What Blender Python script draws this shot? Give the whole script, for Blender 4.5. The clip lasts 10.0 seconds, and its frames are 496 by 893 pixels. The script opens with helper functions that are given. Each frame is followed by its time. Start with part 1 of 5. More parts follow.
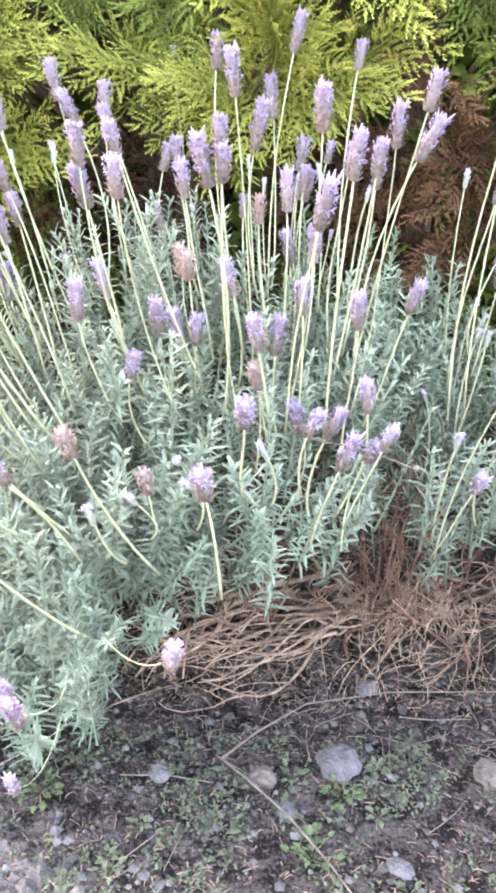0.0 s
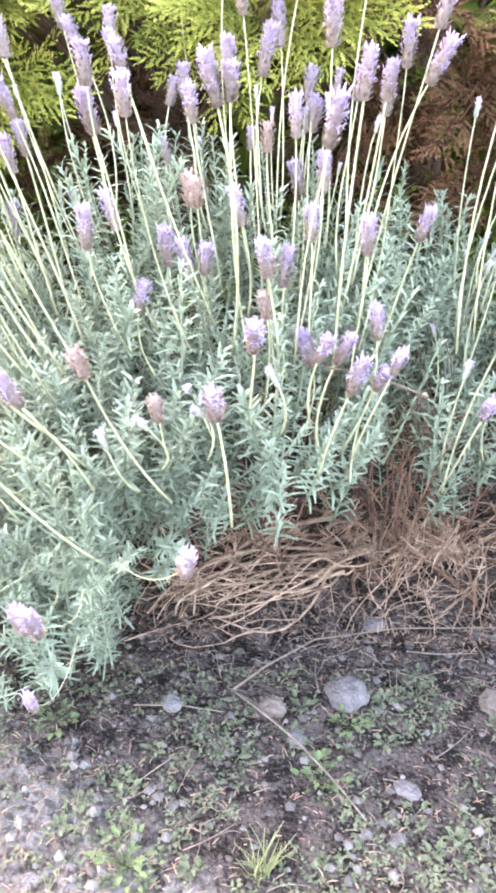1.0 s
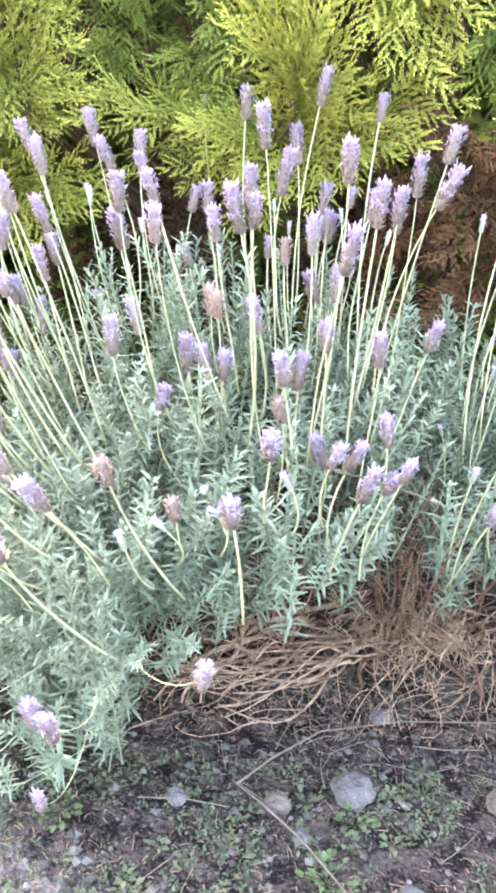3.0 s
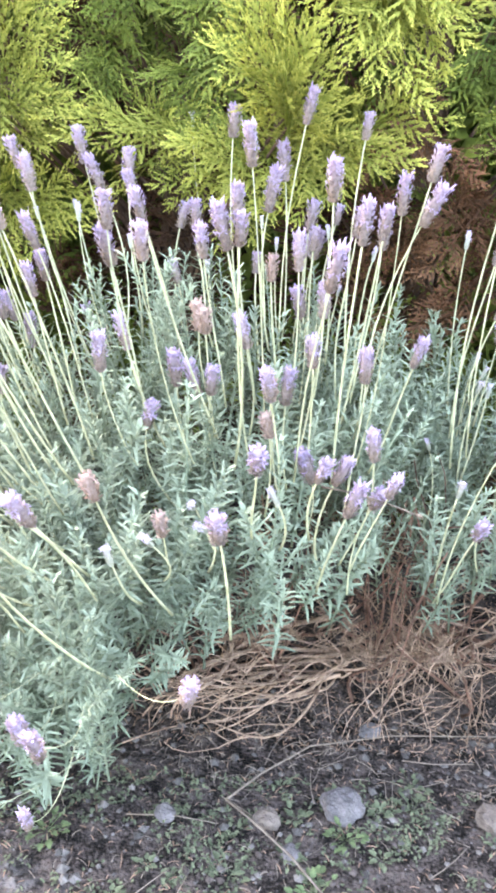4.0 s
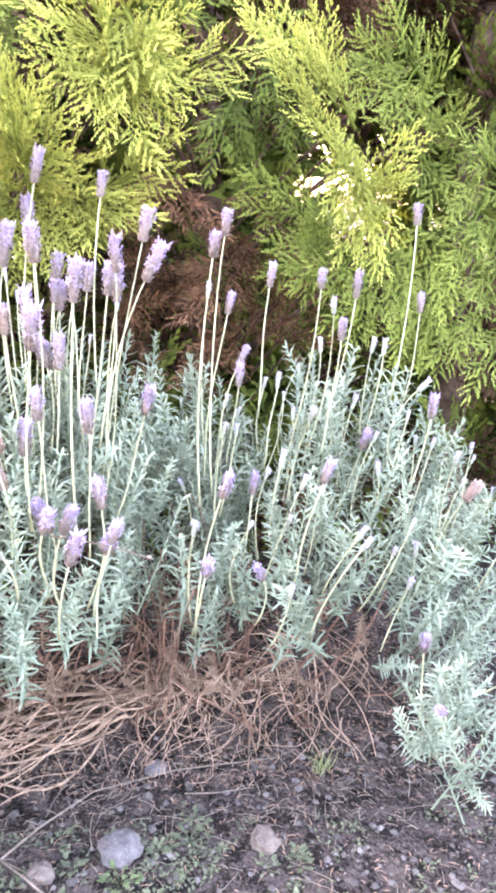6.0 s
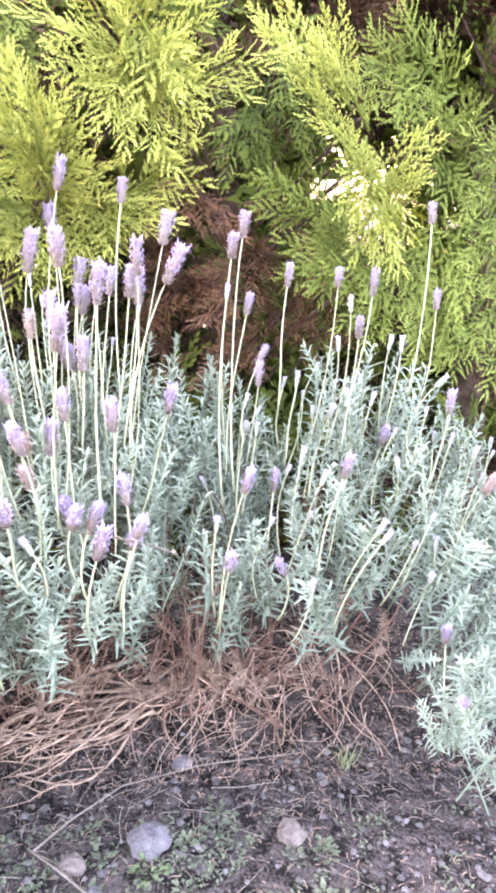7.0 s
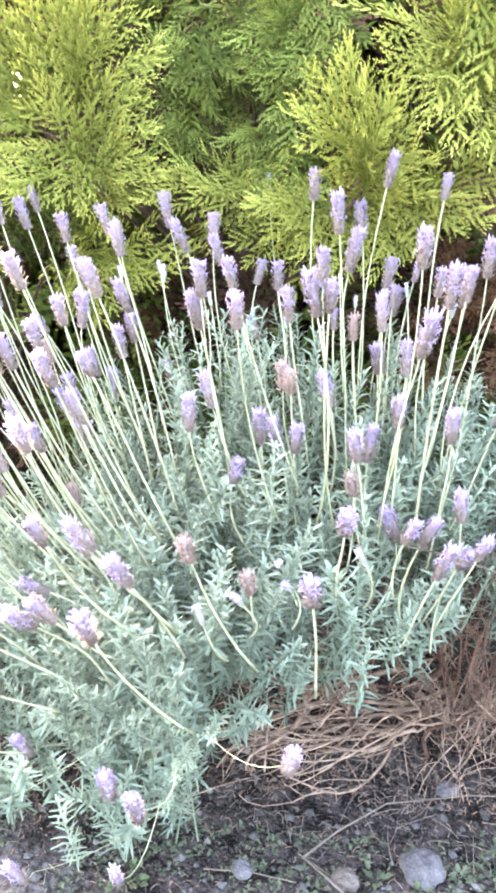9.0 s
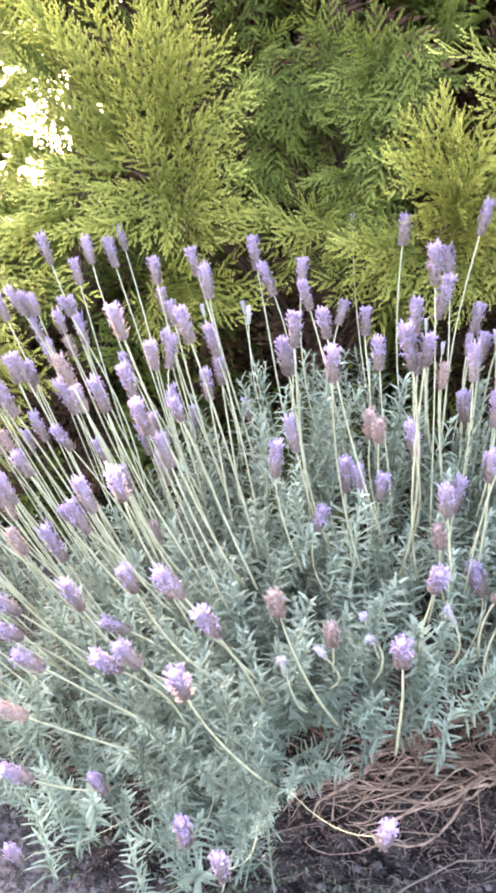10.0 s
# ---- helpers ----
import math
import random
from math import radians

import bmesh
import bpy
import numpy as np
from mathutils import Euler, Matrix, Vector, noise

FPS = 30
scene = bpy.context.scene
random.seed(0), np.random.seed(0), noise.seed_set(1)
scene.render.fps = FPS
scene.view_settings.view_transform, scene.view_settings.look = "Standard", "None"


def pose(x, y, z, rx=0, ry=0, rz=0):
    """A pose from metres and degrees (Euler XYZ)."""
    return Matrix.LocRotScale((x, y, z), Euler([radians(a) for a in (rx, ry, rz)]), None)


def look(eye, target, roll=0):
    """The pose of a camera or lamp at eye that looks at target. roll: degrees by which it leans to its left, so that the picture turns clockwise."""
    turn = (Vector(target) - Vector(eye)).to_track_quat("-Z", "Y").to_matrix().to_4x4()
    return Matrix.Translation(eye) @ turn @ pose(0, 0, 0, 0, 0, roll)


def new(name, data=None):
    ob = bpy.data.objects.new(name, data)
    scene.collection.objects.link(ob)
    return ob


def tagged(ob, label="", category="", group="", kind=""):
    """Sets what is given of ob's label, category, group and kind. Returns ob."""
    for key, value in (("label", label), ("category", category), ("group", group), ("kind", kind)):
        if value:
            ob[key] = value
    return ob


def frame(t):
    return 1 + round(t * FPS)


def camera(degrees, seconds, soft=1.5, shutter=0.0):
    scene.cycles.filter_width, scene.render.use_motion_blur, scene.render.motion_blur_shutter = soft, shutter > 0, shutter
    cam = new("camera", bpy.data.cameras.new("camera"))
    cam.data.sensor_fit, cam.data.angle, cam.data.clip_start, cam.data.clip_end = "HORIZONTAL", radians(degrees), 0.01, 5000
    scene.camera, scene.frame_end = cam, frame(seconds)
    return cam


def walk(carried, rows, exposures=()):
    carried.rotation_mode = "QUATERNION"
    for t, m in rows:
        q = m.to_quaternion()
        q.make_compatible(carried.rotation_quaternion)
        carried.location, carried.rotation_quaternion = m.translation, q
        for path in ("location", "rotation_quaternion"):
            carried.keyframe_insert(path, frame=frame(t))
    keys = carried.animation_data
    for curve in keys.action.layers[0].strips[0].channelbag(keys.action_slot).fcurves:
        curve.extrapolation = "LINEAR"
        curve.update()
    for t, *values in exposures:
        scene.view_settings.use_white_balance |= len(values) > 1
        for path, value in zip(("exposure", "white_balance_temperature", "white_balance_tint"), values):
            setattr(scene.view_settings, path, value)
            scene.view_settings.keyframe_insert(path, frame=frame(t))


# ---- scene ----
cam = camera(37.3, 10.0, 3.5)
PATH = [
    (0, (0.032, -0.012, 0.898), (-0.050, 1.811, 0.080), 1.8),
    (0.5, (0.042, -0.024, 0.861), (-0.023, 1.769, -0.022), 1.4),
    (1, (0.030, -0.036, 0.862), (-0.064, 1.746, -0.041), 1.3),
    (1.5, (0.026, -0.035, 0.870), (-0.087, 1.745, -0.035), 1.4),
    (2, (0.023, -0.039, 0.875), (-0.113, 1.763, 0.018), 1.2),
    (2.5, (0.017, -0.040, 0.883), (-0.112, 1.775, 0.052), 1.8),
    (3, (0.017, -0.046, 0.915), (-0.097, 1.805, 0.167), 2.4),
    (3.2, (0.018, -0.044, 0.916), (-0.081, 1.807, 0.166), 2.7),
    (4.3, (0.030, -0.048, 0.921), (-0.059, 1.820, 0.213), 2.3),
    (4.5, (0.046, -0.043, 0.922), (0.003, 1.828, 0.216), 2.6),
    (5, (0.136, -0.057, 0.949), (0.364, 1.821, 0.301), 4.5),
    (5.2, (0.162, -0.064, 0.961), (0.469, 1.812, 0.336), 4.4),
    (6.3, (0.184, -0.077, 0.953), (0.438, 1.807, 0.329), 2.4),
    (6.5, (0.187, -0.076, 0.949), (0.424, 1.810, 0.328), 2.1),
    (7, (0.177, -0.099, 0.953), (0.400, 1.792, 0.341), 1.7),
    (7.5, (0.128, -0.084, 0.946), (0.235, 1.813, 0.320), 0.8),
    (8, (0.044, -0.067, 0.950), (-0.035, 1.832, 0.326), 0.8),
    (8.5, (-0.001, -0.058, 0.952), (-0.158, 1.831, 0.312), 1.6),
    (9, (-0.022, -0.055, 0.953), (-0.255, 1.826, 0.316), 1.3),
    (9.5, (-0.044, -0.049, 0.948), (-0.334, 1.816, 0.288), 1.4),
    (10, (-0.066, -0.050, 0.985), (-0.443, 1.823, 0.391), 1.8),
]
EXPOSURES = [(0.0, 5.12, 8000, 23), (1.0, 5.34, 8000, 23), (2.5, 5.25, 7950, 20), (4.5, 5.10, 7900, 18), (5.2, 5.25, 7850, 27), (6.5, 5.52, 7850, 32), (7.5, 5.50, 7650, 35), (8.5, 5.30, 7550, 20), (9.3, 5.24, 7550, 20), (9.7, 4.97, 7550, 25), (10.0, 4.72, 7450, 30)]
walk(cam, [(t, look(eye, target, roll)) for t, eye, target, roll in PATH], EXPOSURES)

# ---- light ----
SUN_AZ, SUN_EL = 322.0, 36.0          # degrees: compass turn from +y towards +x, height
world = bpy.data.worlds.new("sky")
scene.world = world
world.use_nodes = True
wn = world.node_tree
sky = wn.nodes.new("ShaderNodeTexSky")
sky.sky_type = "NISHITA"
sky.sun_disc = False
sky.sun_elevation, sky.sun_rotation = radians(SUN_EL), radians(SUN_AZ)
sky.air_density, sky.dust_density = 1.0, 5.0
wn.links.new(sky.outputs[0], wn.nodes["Background"].inputs[0])
wn.nodes["Background"].inputs[1].default_value = 0.15
sun = new("sun", bpy.data.lights.new("sun", "SUN"))
sun.data.energy, sun.data.angle, sun.data.color = 2.0, radians(1.0), (1.0, 0.93, 0.82)
to_sun = Vector((math.sin(radians(SUN_AZ)) * math.cos(radians(SUN_EL)), math.cos(radians(SUN_AZ)) * math.cos(radians(SUN_EL)), math.sin(radians(SUN_EL))))
sun.matrix_world = look(to_sun * 20, (0, 0, 0))


# ---- materials ----
def shade(name, dark, light, scale=40.0, rough=0.8, tone=None, vary=0.15, through_light=0.0, bump=0.0, bump_scale=200.0, bump_depth=0.004, fine=0.5, metal=0.0, spec=0.3):
    """A surface of two colours mixed by coarse and fine noise; tone: the colour at the far end of the mesh's 'tone' values."""
    m = bpy.data.materials.new(name)
    m.use_nodes = True
    nt = m.node_tree
    N, L = nt.nodes.new, nt.links.new
    nt.nodes.clear()
    out = N("ShaderNodeOutputMaterial")
    bsdf = N("ShaderNodeBsdfPrincipled")
    co = N("ShaderNodeTexCoord")
    n1, n2 = N("ShaderNodeTexNoise"), N("ShaderNodeTexNoise")
    n1.inputs["Scale"].default_value, n2.inputs["Scale"].default_value = scale, scale * 7.3
    n1.inputs["Detail"].default_value, n2.inputs["Detail"].default_value = 4, 3
    add = N("ShaderNodeMath")
    add.operation = "MULTIPLY_ADD"
    add.inputs[1].default_value = fine
    ramp = N("ShaderNodeMapRange")
    ramp.inputs["From Min"].default_value, ramp.inputs["From Max"].default_value = 0.35 + 0.35 * fine, 0.65 + 0.65 * fine
    mix = N("ShaderNodeMix")
    mix.data_type = "RGBA"
    mix.inputs["A"].default_value, mix.inputs["B"].default_value = (*dark, 1), (*light, 1)
    for n in (n1, n2):
        L(co.outputs["Object"], n.inputs["Vector"])
    L(n2.outputs[0], add.inputs[0])
    L(n1.outputs[0], add.inputs[2])
    L(add.outputs[0], ramp.inputs[0])
    L(ramp.outputs[0], mix.inputs["Factor"])
    colour = mix.outputs["Result"]
    if tone:
        at = N("ShaderNodeAttribute")
        at.attribute_name = "tone"
        mt = N("ShaderNodeMix")
        mt.data_type = "RGBA"
        mt.inputs["B"].default_value = (*tone, 1)
        L(at.outputs["Fac"], mt.inputs["Factor"])
        L(colour, mt.inputs["A"])
        colour = mt.outputs["Result"]
    if vary:
        info, geo = N("ShaderNodeObjectInfo"), N("ShaderNodeNewGeometry")
        s = N("ShaderNodeMath")
        s.operation = "ADD"
        L(info.outputs["Random"], s.inputs[0])
        L(geo.outputs["Random Per Island"], s.inputs[1])
        r = N("ShaderNodeMapRange")
        r.inputs["From Max"].default_value = 2.0
        r.inputs["To Min"].default_value, r.inputs["To Max"].default_value = 1 - vary, 1 + vary
        hsv = N("ShaderNodeHueSaturation")
        L(s.outputs[0], r.inputs[0])
        L(r.outputs[0], hsv.inputs["Value"])
        L(colour, hsv.inputs["Color"])
        colour = hsv.outputs[0]
    L(colour, bsdf.inputs["Base Color"])
    bsdf.inputs["Roughness"].default_value = rough
    bsdf.inputs["Metallic"].default_value = metal
    bsdf.inputs["Specular IOR Level"].default_value = spec
    if bump:
        nb, b = N("ShaderNodeTexNoise"), N("ShaderNodeBump")
        nb.inputs["Scale"].default_value, nb.inputs["Detail"].default_value = bump_scale, 5
        b.inputs["Strength"].default_value, b.inputs["Distance"].default_value = bump, bump_depth
        L(co.outputs["Object"], nb.inputs["Vector"])
        L(nb.outputs[0], b.inputs["Height"])
        L(b.outputs[0], bsdf.inputs["Normal"])
    shader = bsdf.outputs[0]
    if through_light:
        tr, ms = N("ShaderNodeBsdfTranslucent"), N("ShaderNodeMixShader")
        ms.inputs[0].default_value = through_light
        L(colour, tr.inputs["Color"])
        L(shader, ms.inputs[1])
        L(tr.outputs[0], ms.inputs[2])
        shader = ms.outputs[0]
    L(shader, out.inputs[0])
    return m


M_SOIL = shade("soil", (0.0065, 0.0052, 0.0046), (0.066, 0.0535, 0.0465), 26, 0.95, vary=0, bump=1.0, bump_scale=75, bump_depth=0.02, fine=0.9, spec=0.12)
M_CRUMB = shade("soil crumb", (0.014, 0.0115, 0.010), (0.066, 0.055, 0.049), 70, 0.95, vary=0.5, bump=0.6, spec=0.1)
M_PEBBLE = shade("pebble", (0.048, 0.044, 0.040), (0.145, 0.136, 0.126), 60, 0.9, vary=0.6, bump=0.4, spec=0.15)
M_STONE_GREY = shade("grey stone", (0.050, 0.047, 0.047), (0.118, 0.110, 0.110), 45, 0.9, vary=0.05, bump=0.8)
M_STONE_TAN = shade("tan stone", (0.062, 0.051, 0.043), (0.128, 0.107, 0.090), 50, 0.9, vary=0.05, bump=0.6, spec=0.15)
M_STRAW = shade("dry straw", (0.07, 0.056, 0.043), (0.175, 0.145, 0.115), 60, 0.85, vary=0.55)
M_WEED = shade("weed leaf", (0.046, 0.062, 0.036), (0.13, 0.148, 0.090), 80, 0.75, vary=0.55, through_light=0.2, spec=0.12)
M_WEED_GREEN = shade("green weed leaf", (0.050, 0.078, 0.036), (0.125, 0.165, 0.076), 80, 0.7, vary=0.45, through_light=0.25, spec=0.15)
M_GRASS = shade("grass blade", (0.10, 0.125, 0.05), (0.20, 0.22, 0.11), 90, 0.6, vary=0.2, through_light=0.2)
M_WOOD = shade("lavender wood", (0.10, 0.066, 0.048), (0.33, 0.235, 0.17), 50, 0.9, vary=0.65, bump=0.6, bump_scale=400, spec=0.1)
M_TWIG = shade("reddish twig", (0.045, 0.026, 0.020), (0.17, 0.098, 0.070), 50, 0.9, vary=0.5, bump=0.6, bump_scale=400, spec=0.1)
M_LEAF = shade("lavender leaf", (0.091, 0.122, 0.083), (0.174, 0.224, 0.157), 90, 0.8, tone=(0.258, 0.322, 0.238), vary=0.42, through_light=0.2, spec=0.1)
M_STALK = shade("flower stalk", (0.240, 0.265, 0.158), (0.365, 0.382, 0.252), 70, 0.75, vary=0.25, through_light=0.12, spec=0.1)
M_BLOOM = shade("lavender bloom", (0.140, 0.114, 0.098), (0.255, 0.216, 0.190), 300, 0.85, tone=(0.34, 0.286, 0.445), vary=0.25, through_light=0.25, spec=0.1)
M_FADED = shade("faded bloom", (0.17, 0.128, 0.108), (0.29, 0.225, 0.19), 300, 0.85, tone=(0.30, 0.235, 0.22), vary=0.25, through_light=0.2, spec=0.1)
M_BUD = shade("lavender bud", (0.25, 0.285, 0.215), (0.36, 0.385, 0.315), 300, 0.8, tone=(0.42, 0.37, 0.52), vary=0.2, through_light=0.2, spec=0.1)
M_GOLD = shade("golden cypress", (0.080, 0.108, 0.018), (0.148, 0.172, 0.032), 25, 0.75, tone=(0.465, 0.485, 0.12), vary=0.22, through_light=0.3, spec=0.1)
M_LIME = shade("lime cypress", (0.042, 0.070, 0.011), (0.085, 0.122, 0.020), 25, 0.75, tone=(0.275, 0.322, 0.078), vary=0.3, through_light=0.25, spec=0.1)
# inner growth is greener; shade inside the hedge is put into it too
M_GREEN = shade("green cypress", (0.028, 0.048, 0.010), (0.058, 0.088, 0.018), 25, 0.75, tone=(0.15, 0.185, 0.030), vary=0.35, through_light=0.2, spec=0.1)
M_DEAD = shade("dead cypress", (0.028, 0.0145, 0.0085), (0.078, 0.040, 0.022), 25, 0.9, tone=(0.205, 0.108, 0.056), vary=0.5, through_light=0.1, spec=0.08)
# dead foliage deep inside: the hedge's own shade is put into this darker brown
M_DEAD_SHADED = shade("shade-dark dead cypress", (0.016, 0.0095, 0.0065), (0.045, 0.025, 0.015), 25, 0.9, tone=(0.105, 0.058, 0.033), vary=0.5, through_light=0.05, spec=0.08)
M_WITHERED = shade("withered lavender", (0.085, 0.058, 0.042), (0.19, 0.132, 0.092), 60, 0.9, tone=(0.25, 0.18, 0.125), vary=0.45, spec=0.1)
M_LITTER = shade("leaf litter", (0.075, 0.046, 0.032), (0.18, 0.115, 0.08), 40, 0.9, tone=(0.28, 0.19, 0.132), vary=0.5, spec=0.1)
M_BARK = shade("cypress bark", (0.035, 0.023, 0.017), (0.10, 0.068, 0.049), 30, 0.95, vary=0.2, bump=1.0, bump_scale=90, spec=0.1)


# the trodden, sandy edge of the bed is paler
nt = M_SOIL.node_tree
ramp = next(n for n in nt.nodes if n.type == "MAP_RANGE")
ramp.inputs["From Min"].default_value, ramp.inputs["From Max"].default_value = 0.80, 1.12
bsdf = next(n for n in nt.nodes if n.type == "BSDF_PRINCIPLED")
old = bsdf.inputs["Base Color"].links[0].from_socket
co, xyz, nz = nt.nodes.new("ShaderNodeTexCoord"), nt.nodes.new("ShaderNodeSeparateXYZ"), nt.nodes.new("ShaderNodeTexNoise")
nz.inputs["Scale"].default_value, nz.inputs["Detail"].default_value = 14, 6
m1, m2, m3, mr = (nt.nodes.new(k) for k in ("ShaderNodeMath", "ShaderNodeMath", "ShaderNodeMath", "ShaderNodeMapRange"))
m1.operation, m2.operation, m3.operation = "MULTIPLY_ADD", "SUBTRACT", "MULTIPLY_ADD"
m1.inputs[1].default_value, m1.inputs[2].default_value = -0.62, 0.425
m3.inputs[1].default_value = 0.16
mr.inputs["From Min"].default_value, mr.inputs["From Max"].default_value = -0.02, 0.05
m4 = nt.nodes.new("ShaderNodeMapRange")
m4.inputs["From Min"].default_value, m4.inputs["From Max"].default_value = 0.55, 1.0
m4.inputs["To Min"].default_value, m4.inputs["To Max"].default_value = 1.0, 0.25
m5 = nt.nodes.new("ShaderNodeMath")
m5.operation = "MULTIPLY"
px = nt.nodes.new("ShaderNodeMix")
px.data_type = "RGBA"
px.inputs["B"].default_value = (0.098, 0.094, 0.091, 1)
grit, speck, m6 = (nt.nodes.new(k) for k in ("ShaderNodeTexNoise", "ShaderNodeMapRange", "ShaderNodeMath"))
grit.inputs["Scale"].default_value, grit.inputs["Detail"].default_value = 70, 6
speck.inputs["From Min"].default_value, speck.inputs["From Max"].default_value = 0.40, 0.60
speck.inputs["To Min"].default_value = 0.12
m6.operation = "MULTIPLY"
for a, c in ((co.outputs["Object"], xyz.inputs[0]), (co.outputs["Object"], nz.inputs["Vector"]), (xyz.outputs[0], m1.inputs[0]), (m1.outputs[0], m2.inputs[0]), (xyz.outputs[1], m2.inputs[1]), (nz.outputs[0], m3.inputs[0]), (m2.outputs[0], m3.inputs[2]), (m3.outputs[0], mr.inputs[0]), (m3.outputs[0], m4.inputs[0]), (mr.outputs[0], m5.inputs[0]), (m4.outputs[0], m5.inputs[1]), (co.outputs["Object"], grit.inputs["Vector"]), (grit.outputs[0], speck.inputs[0]), (speck.outputs[0], m6.inputs[0]), (m5.outputs[0], m6.inputs[1]), (m6.outputs[0], px.inputs["Factor"]), (old, px.inputs["A"]), (px.outputs["Result"], bsdf.inputs["Base Color"])):
    nt.links.new(a, c)


# ---- mesh tools ----
rng = np.random.default_rng(7)


class Geo:
    """Gathers vertices, faces and a tone from 0 to 1 for every vertex."""

    def __init__(self):
        self.v, self.f, self.t, self.n = [], [], [], 0

    def add(self, v, f, tone=0.0):
        v = np.asarray(v, float)
        self.v.append(v)
        self.f += [tuple(int(i) + self.n for i in q) for q in f]
        self.t.append(np.broadcast_to(np.asarray(tone, float), (len(v),)))
        self.n += len(v)

    def put(self, other, m, tone=None, gain=1.0):
        """Adds the mesh of another Geo, moved by the 4 x 4 matrix m, its tones scaled."""
        ov, of, ot = other.arrays()
        a = np.array(m)
        self.v.append(ov @ a[:3, :3].T + a[:3, 3])
        self.f += [tuple(i + self.n for i in q) for q in of]
        self.t.append(ot * gain if tone is None else np.full(len(ot), tone))
        self.n += len(ov)

    def arrays(self):
        self.v, self.t = [np.concatenate(self.v)], [np.concatenate(self.t)]
        return self.v[0], self.f, self.t[0]

    def mesh(self, name, material, smooth=True):
        v, f, t = self.arrays()
        me = bpy.data.meshes.new(name)
        me.from_pydata(v.tolist(), [], f)
        me.attributes.new("tone", "FLOAT", "POINT").data.foreach_set("value", t.astype(np.float32))
        me.polygons.foreach_set("use_smooth", [smooth] * len(f))
        me.materials.append(material)
        me.update()
        return me


def unit(v):
    v = np.asarray(v, float)
    return v / (np.linalg.norm(v) + 1e-12)


def side_of(d):
    a = np.cross(d, (0, 0, 1.0))
    return unit(a) if np.linalg.norm(a) > 1e-3 else np.array((1.0, 0, 0))


def tube(g, pts, radii, sides=5, tone=0.0):
    pts = np.asarray(pts, float)
    n = len(pts)
    radii = np.broadcast_to(np.asarray(radii, float), (n,))
    d = np.gradient(pts, axis=0)
    s = side_of(unit(pts[-1] - pts[0]))
    v = []
    for p, t, r in zip(pts, d, radii):
        t = unit(t)
        a = unit(s - t * s.dot(t))
        b = np.cross(t, a)
        for k in range(sides):
            w = 2 * math.pi * k / sides
            v.append(p + r * (math.cos(w) * a + math.sin(w) * b))
    f = [(i * sides + k, i * sides + (k + 1) % sides, (i + 1) * sides + (k + 1) % sides, (i + 1) * sides + k) for i in range(n - 1) for k in range(sides)]
    f += [tuple(range(sides))[::-1], tuple(range((n - 1) * sides, n * sides))]
    g.add(v, f, tone)


def curve(a, b, c, n=7):
    """Points of the quadratic curve from a to c, drawn towards b."""
    u = np.linspace(0, 1, n)[:, None]
    a, b, c = (np.asarray(p, float) for p in (a, b, c))
    return (1 - u) ** 2 * a + 2 * u * (1 - u) * b + u * u * c


def blade(g, base, d, up, length, width, bend=0.2, tone=(0.0, 0.3), steps=3):
    """A narrow leaf folded along its midrib, with a blunt tip and a slight bow."""
    d, s = unit(d), unit(np.cross(d, up))
    n = np.cross(s, d)
    v, tt = [], []
    for i in range(steps + 1):
        u = i / steps
        c = base + d * length * u + n * bend * length * (u - u * u * 1.6)
        w = width * 0.5 * (0.55 + 0.45 * math.sin(math.pi * min(u * 1.15 + 0.12, 1))) * (1.0 if u < 1 else 0.55)
        v += [c - s * w + n * w * 0.35, c, c + s * w + n * w * 0.35]
        tt += [tone[0] + (tone[1] - tone[0]) * u] * 3
    f = []
    for i in range(steps):
        a = 3 * i
        f += [(a, a + 1, a + 4, a + 3), (a + 1, a + 2, a + 5, a + 4)]
    g.add(v, f, np.array(tt))


def part(name, mesh, parent, m=None, label=""):
    """Links a mesh as one part of a thing or of a part; m: its pose in the parent's space."""
    ob = new(name, mesh)
    ob.parent = parent
    if m is not None:
        ob.matrix_basis = m
    return tagged(ob, label=label)


def thing(name, at, label, category, group="", kind=""):
    ob = new(name)
    ob.empty_display_size = 0.05
    ob.location = at
    return tagged(ob, label, category, group, kind)


def axis_pose(at, d, turn=0.0, scale=1.0):
    """A pose at a place whose z axis points along d."""
    q = Vector(d).to_track_quat("Z", "Y").to_matrix().to_4x4()
    return Matrix.Translation(Vector(at)) @ q @ Matrix.Rotation(turn, 4, "Z") @ Matrix.Scale(scale, 4)


# ---- ground ----
def rise(x, y):
    """The height of the ground."""
    near = math.exp(-(max(abs(x) - 1.2, 0) ** 2 + max(abs(y - 0.8) - 0.9, 0) ** 2) * 2)
    h = 0.010 * noise.noise((x * 5, y * 5, 0)) + 0.006 * noise.noise((x * 17, y * 17, 3)) + 0.0045 * noise.noise((x * 48, y * 48, 5)) + 0.0028 * noise.noise((x * 95, y * 95, 7))
    lift = 0.03 * min(max((y - 1.0) / 0.3, 0), 1)
    mound = 0.055 * math.exp(-((x - 0.22) / 0.40) ** 2 - ((y - 1.20) / 0.14) ** 2)
    return near * (h + lift + mound)


def axis_steps(lo, hi, fine, far):
    mid = np.arange(lo, hi, fine)
    out = np.geomspace(fine * 2, far, 28)
    return np.concatenate([lo - out[::-1], mid, hi + out])


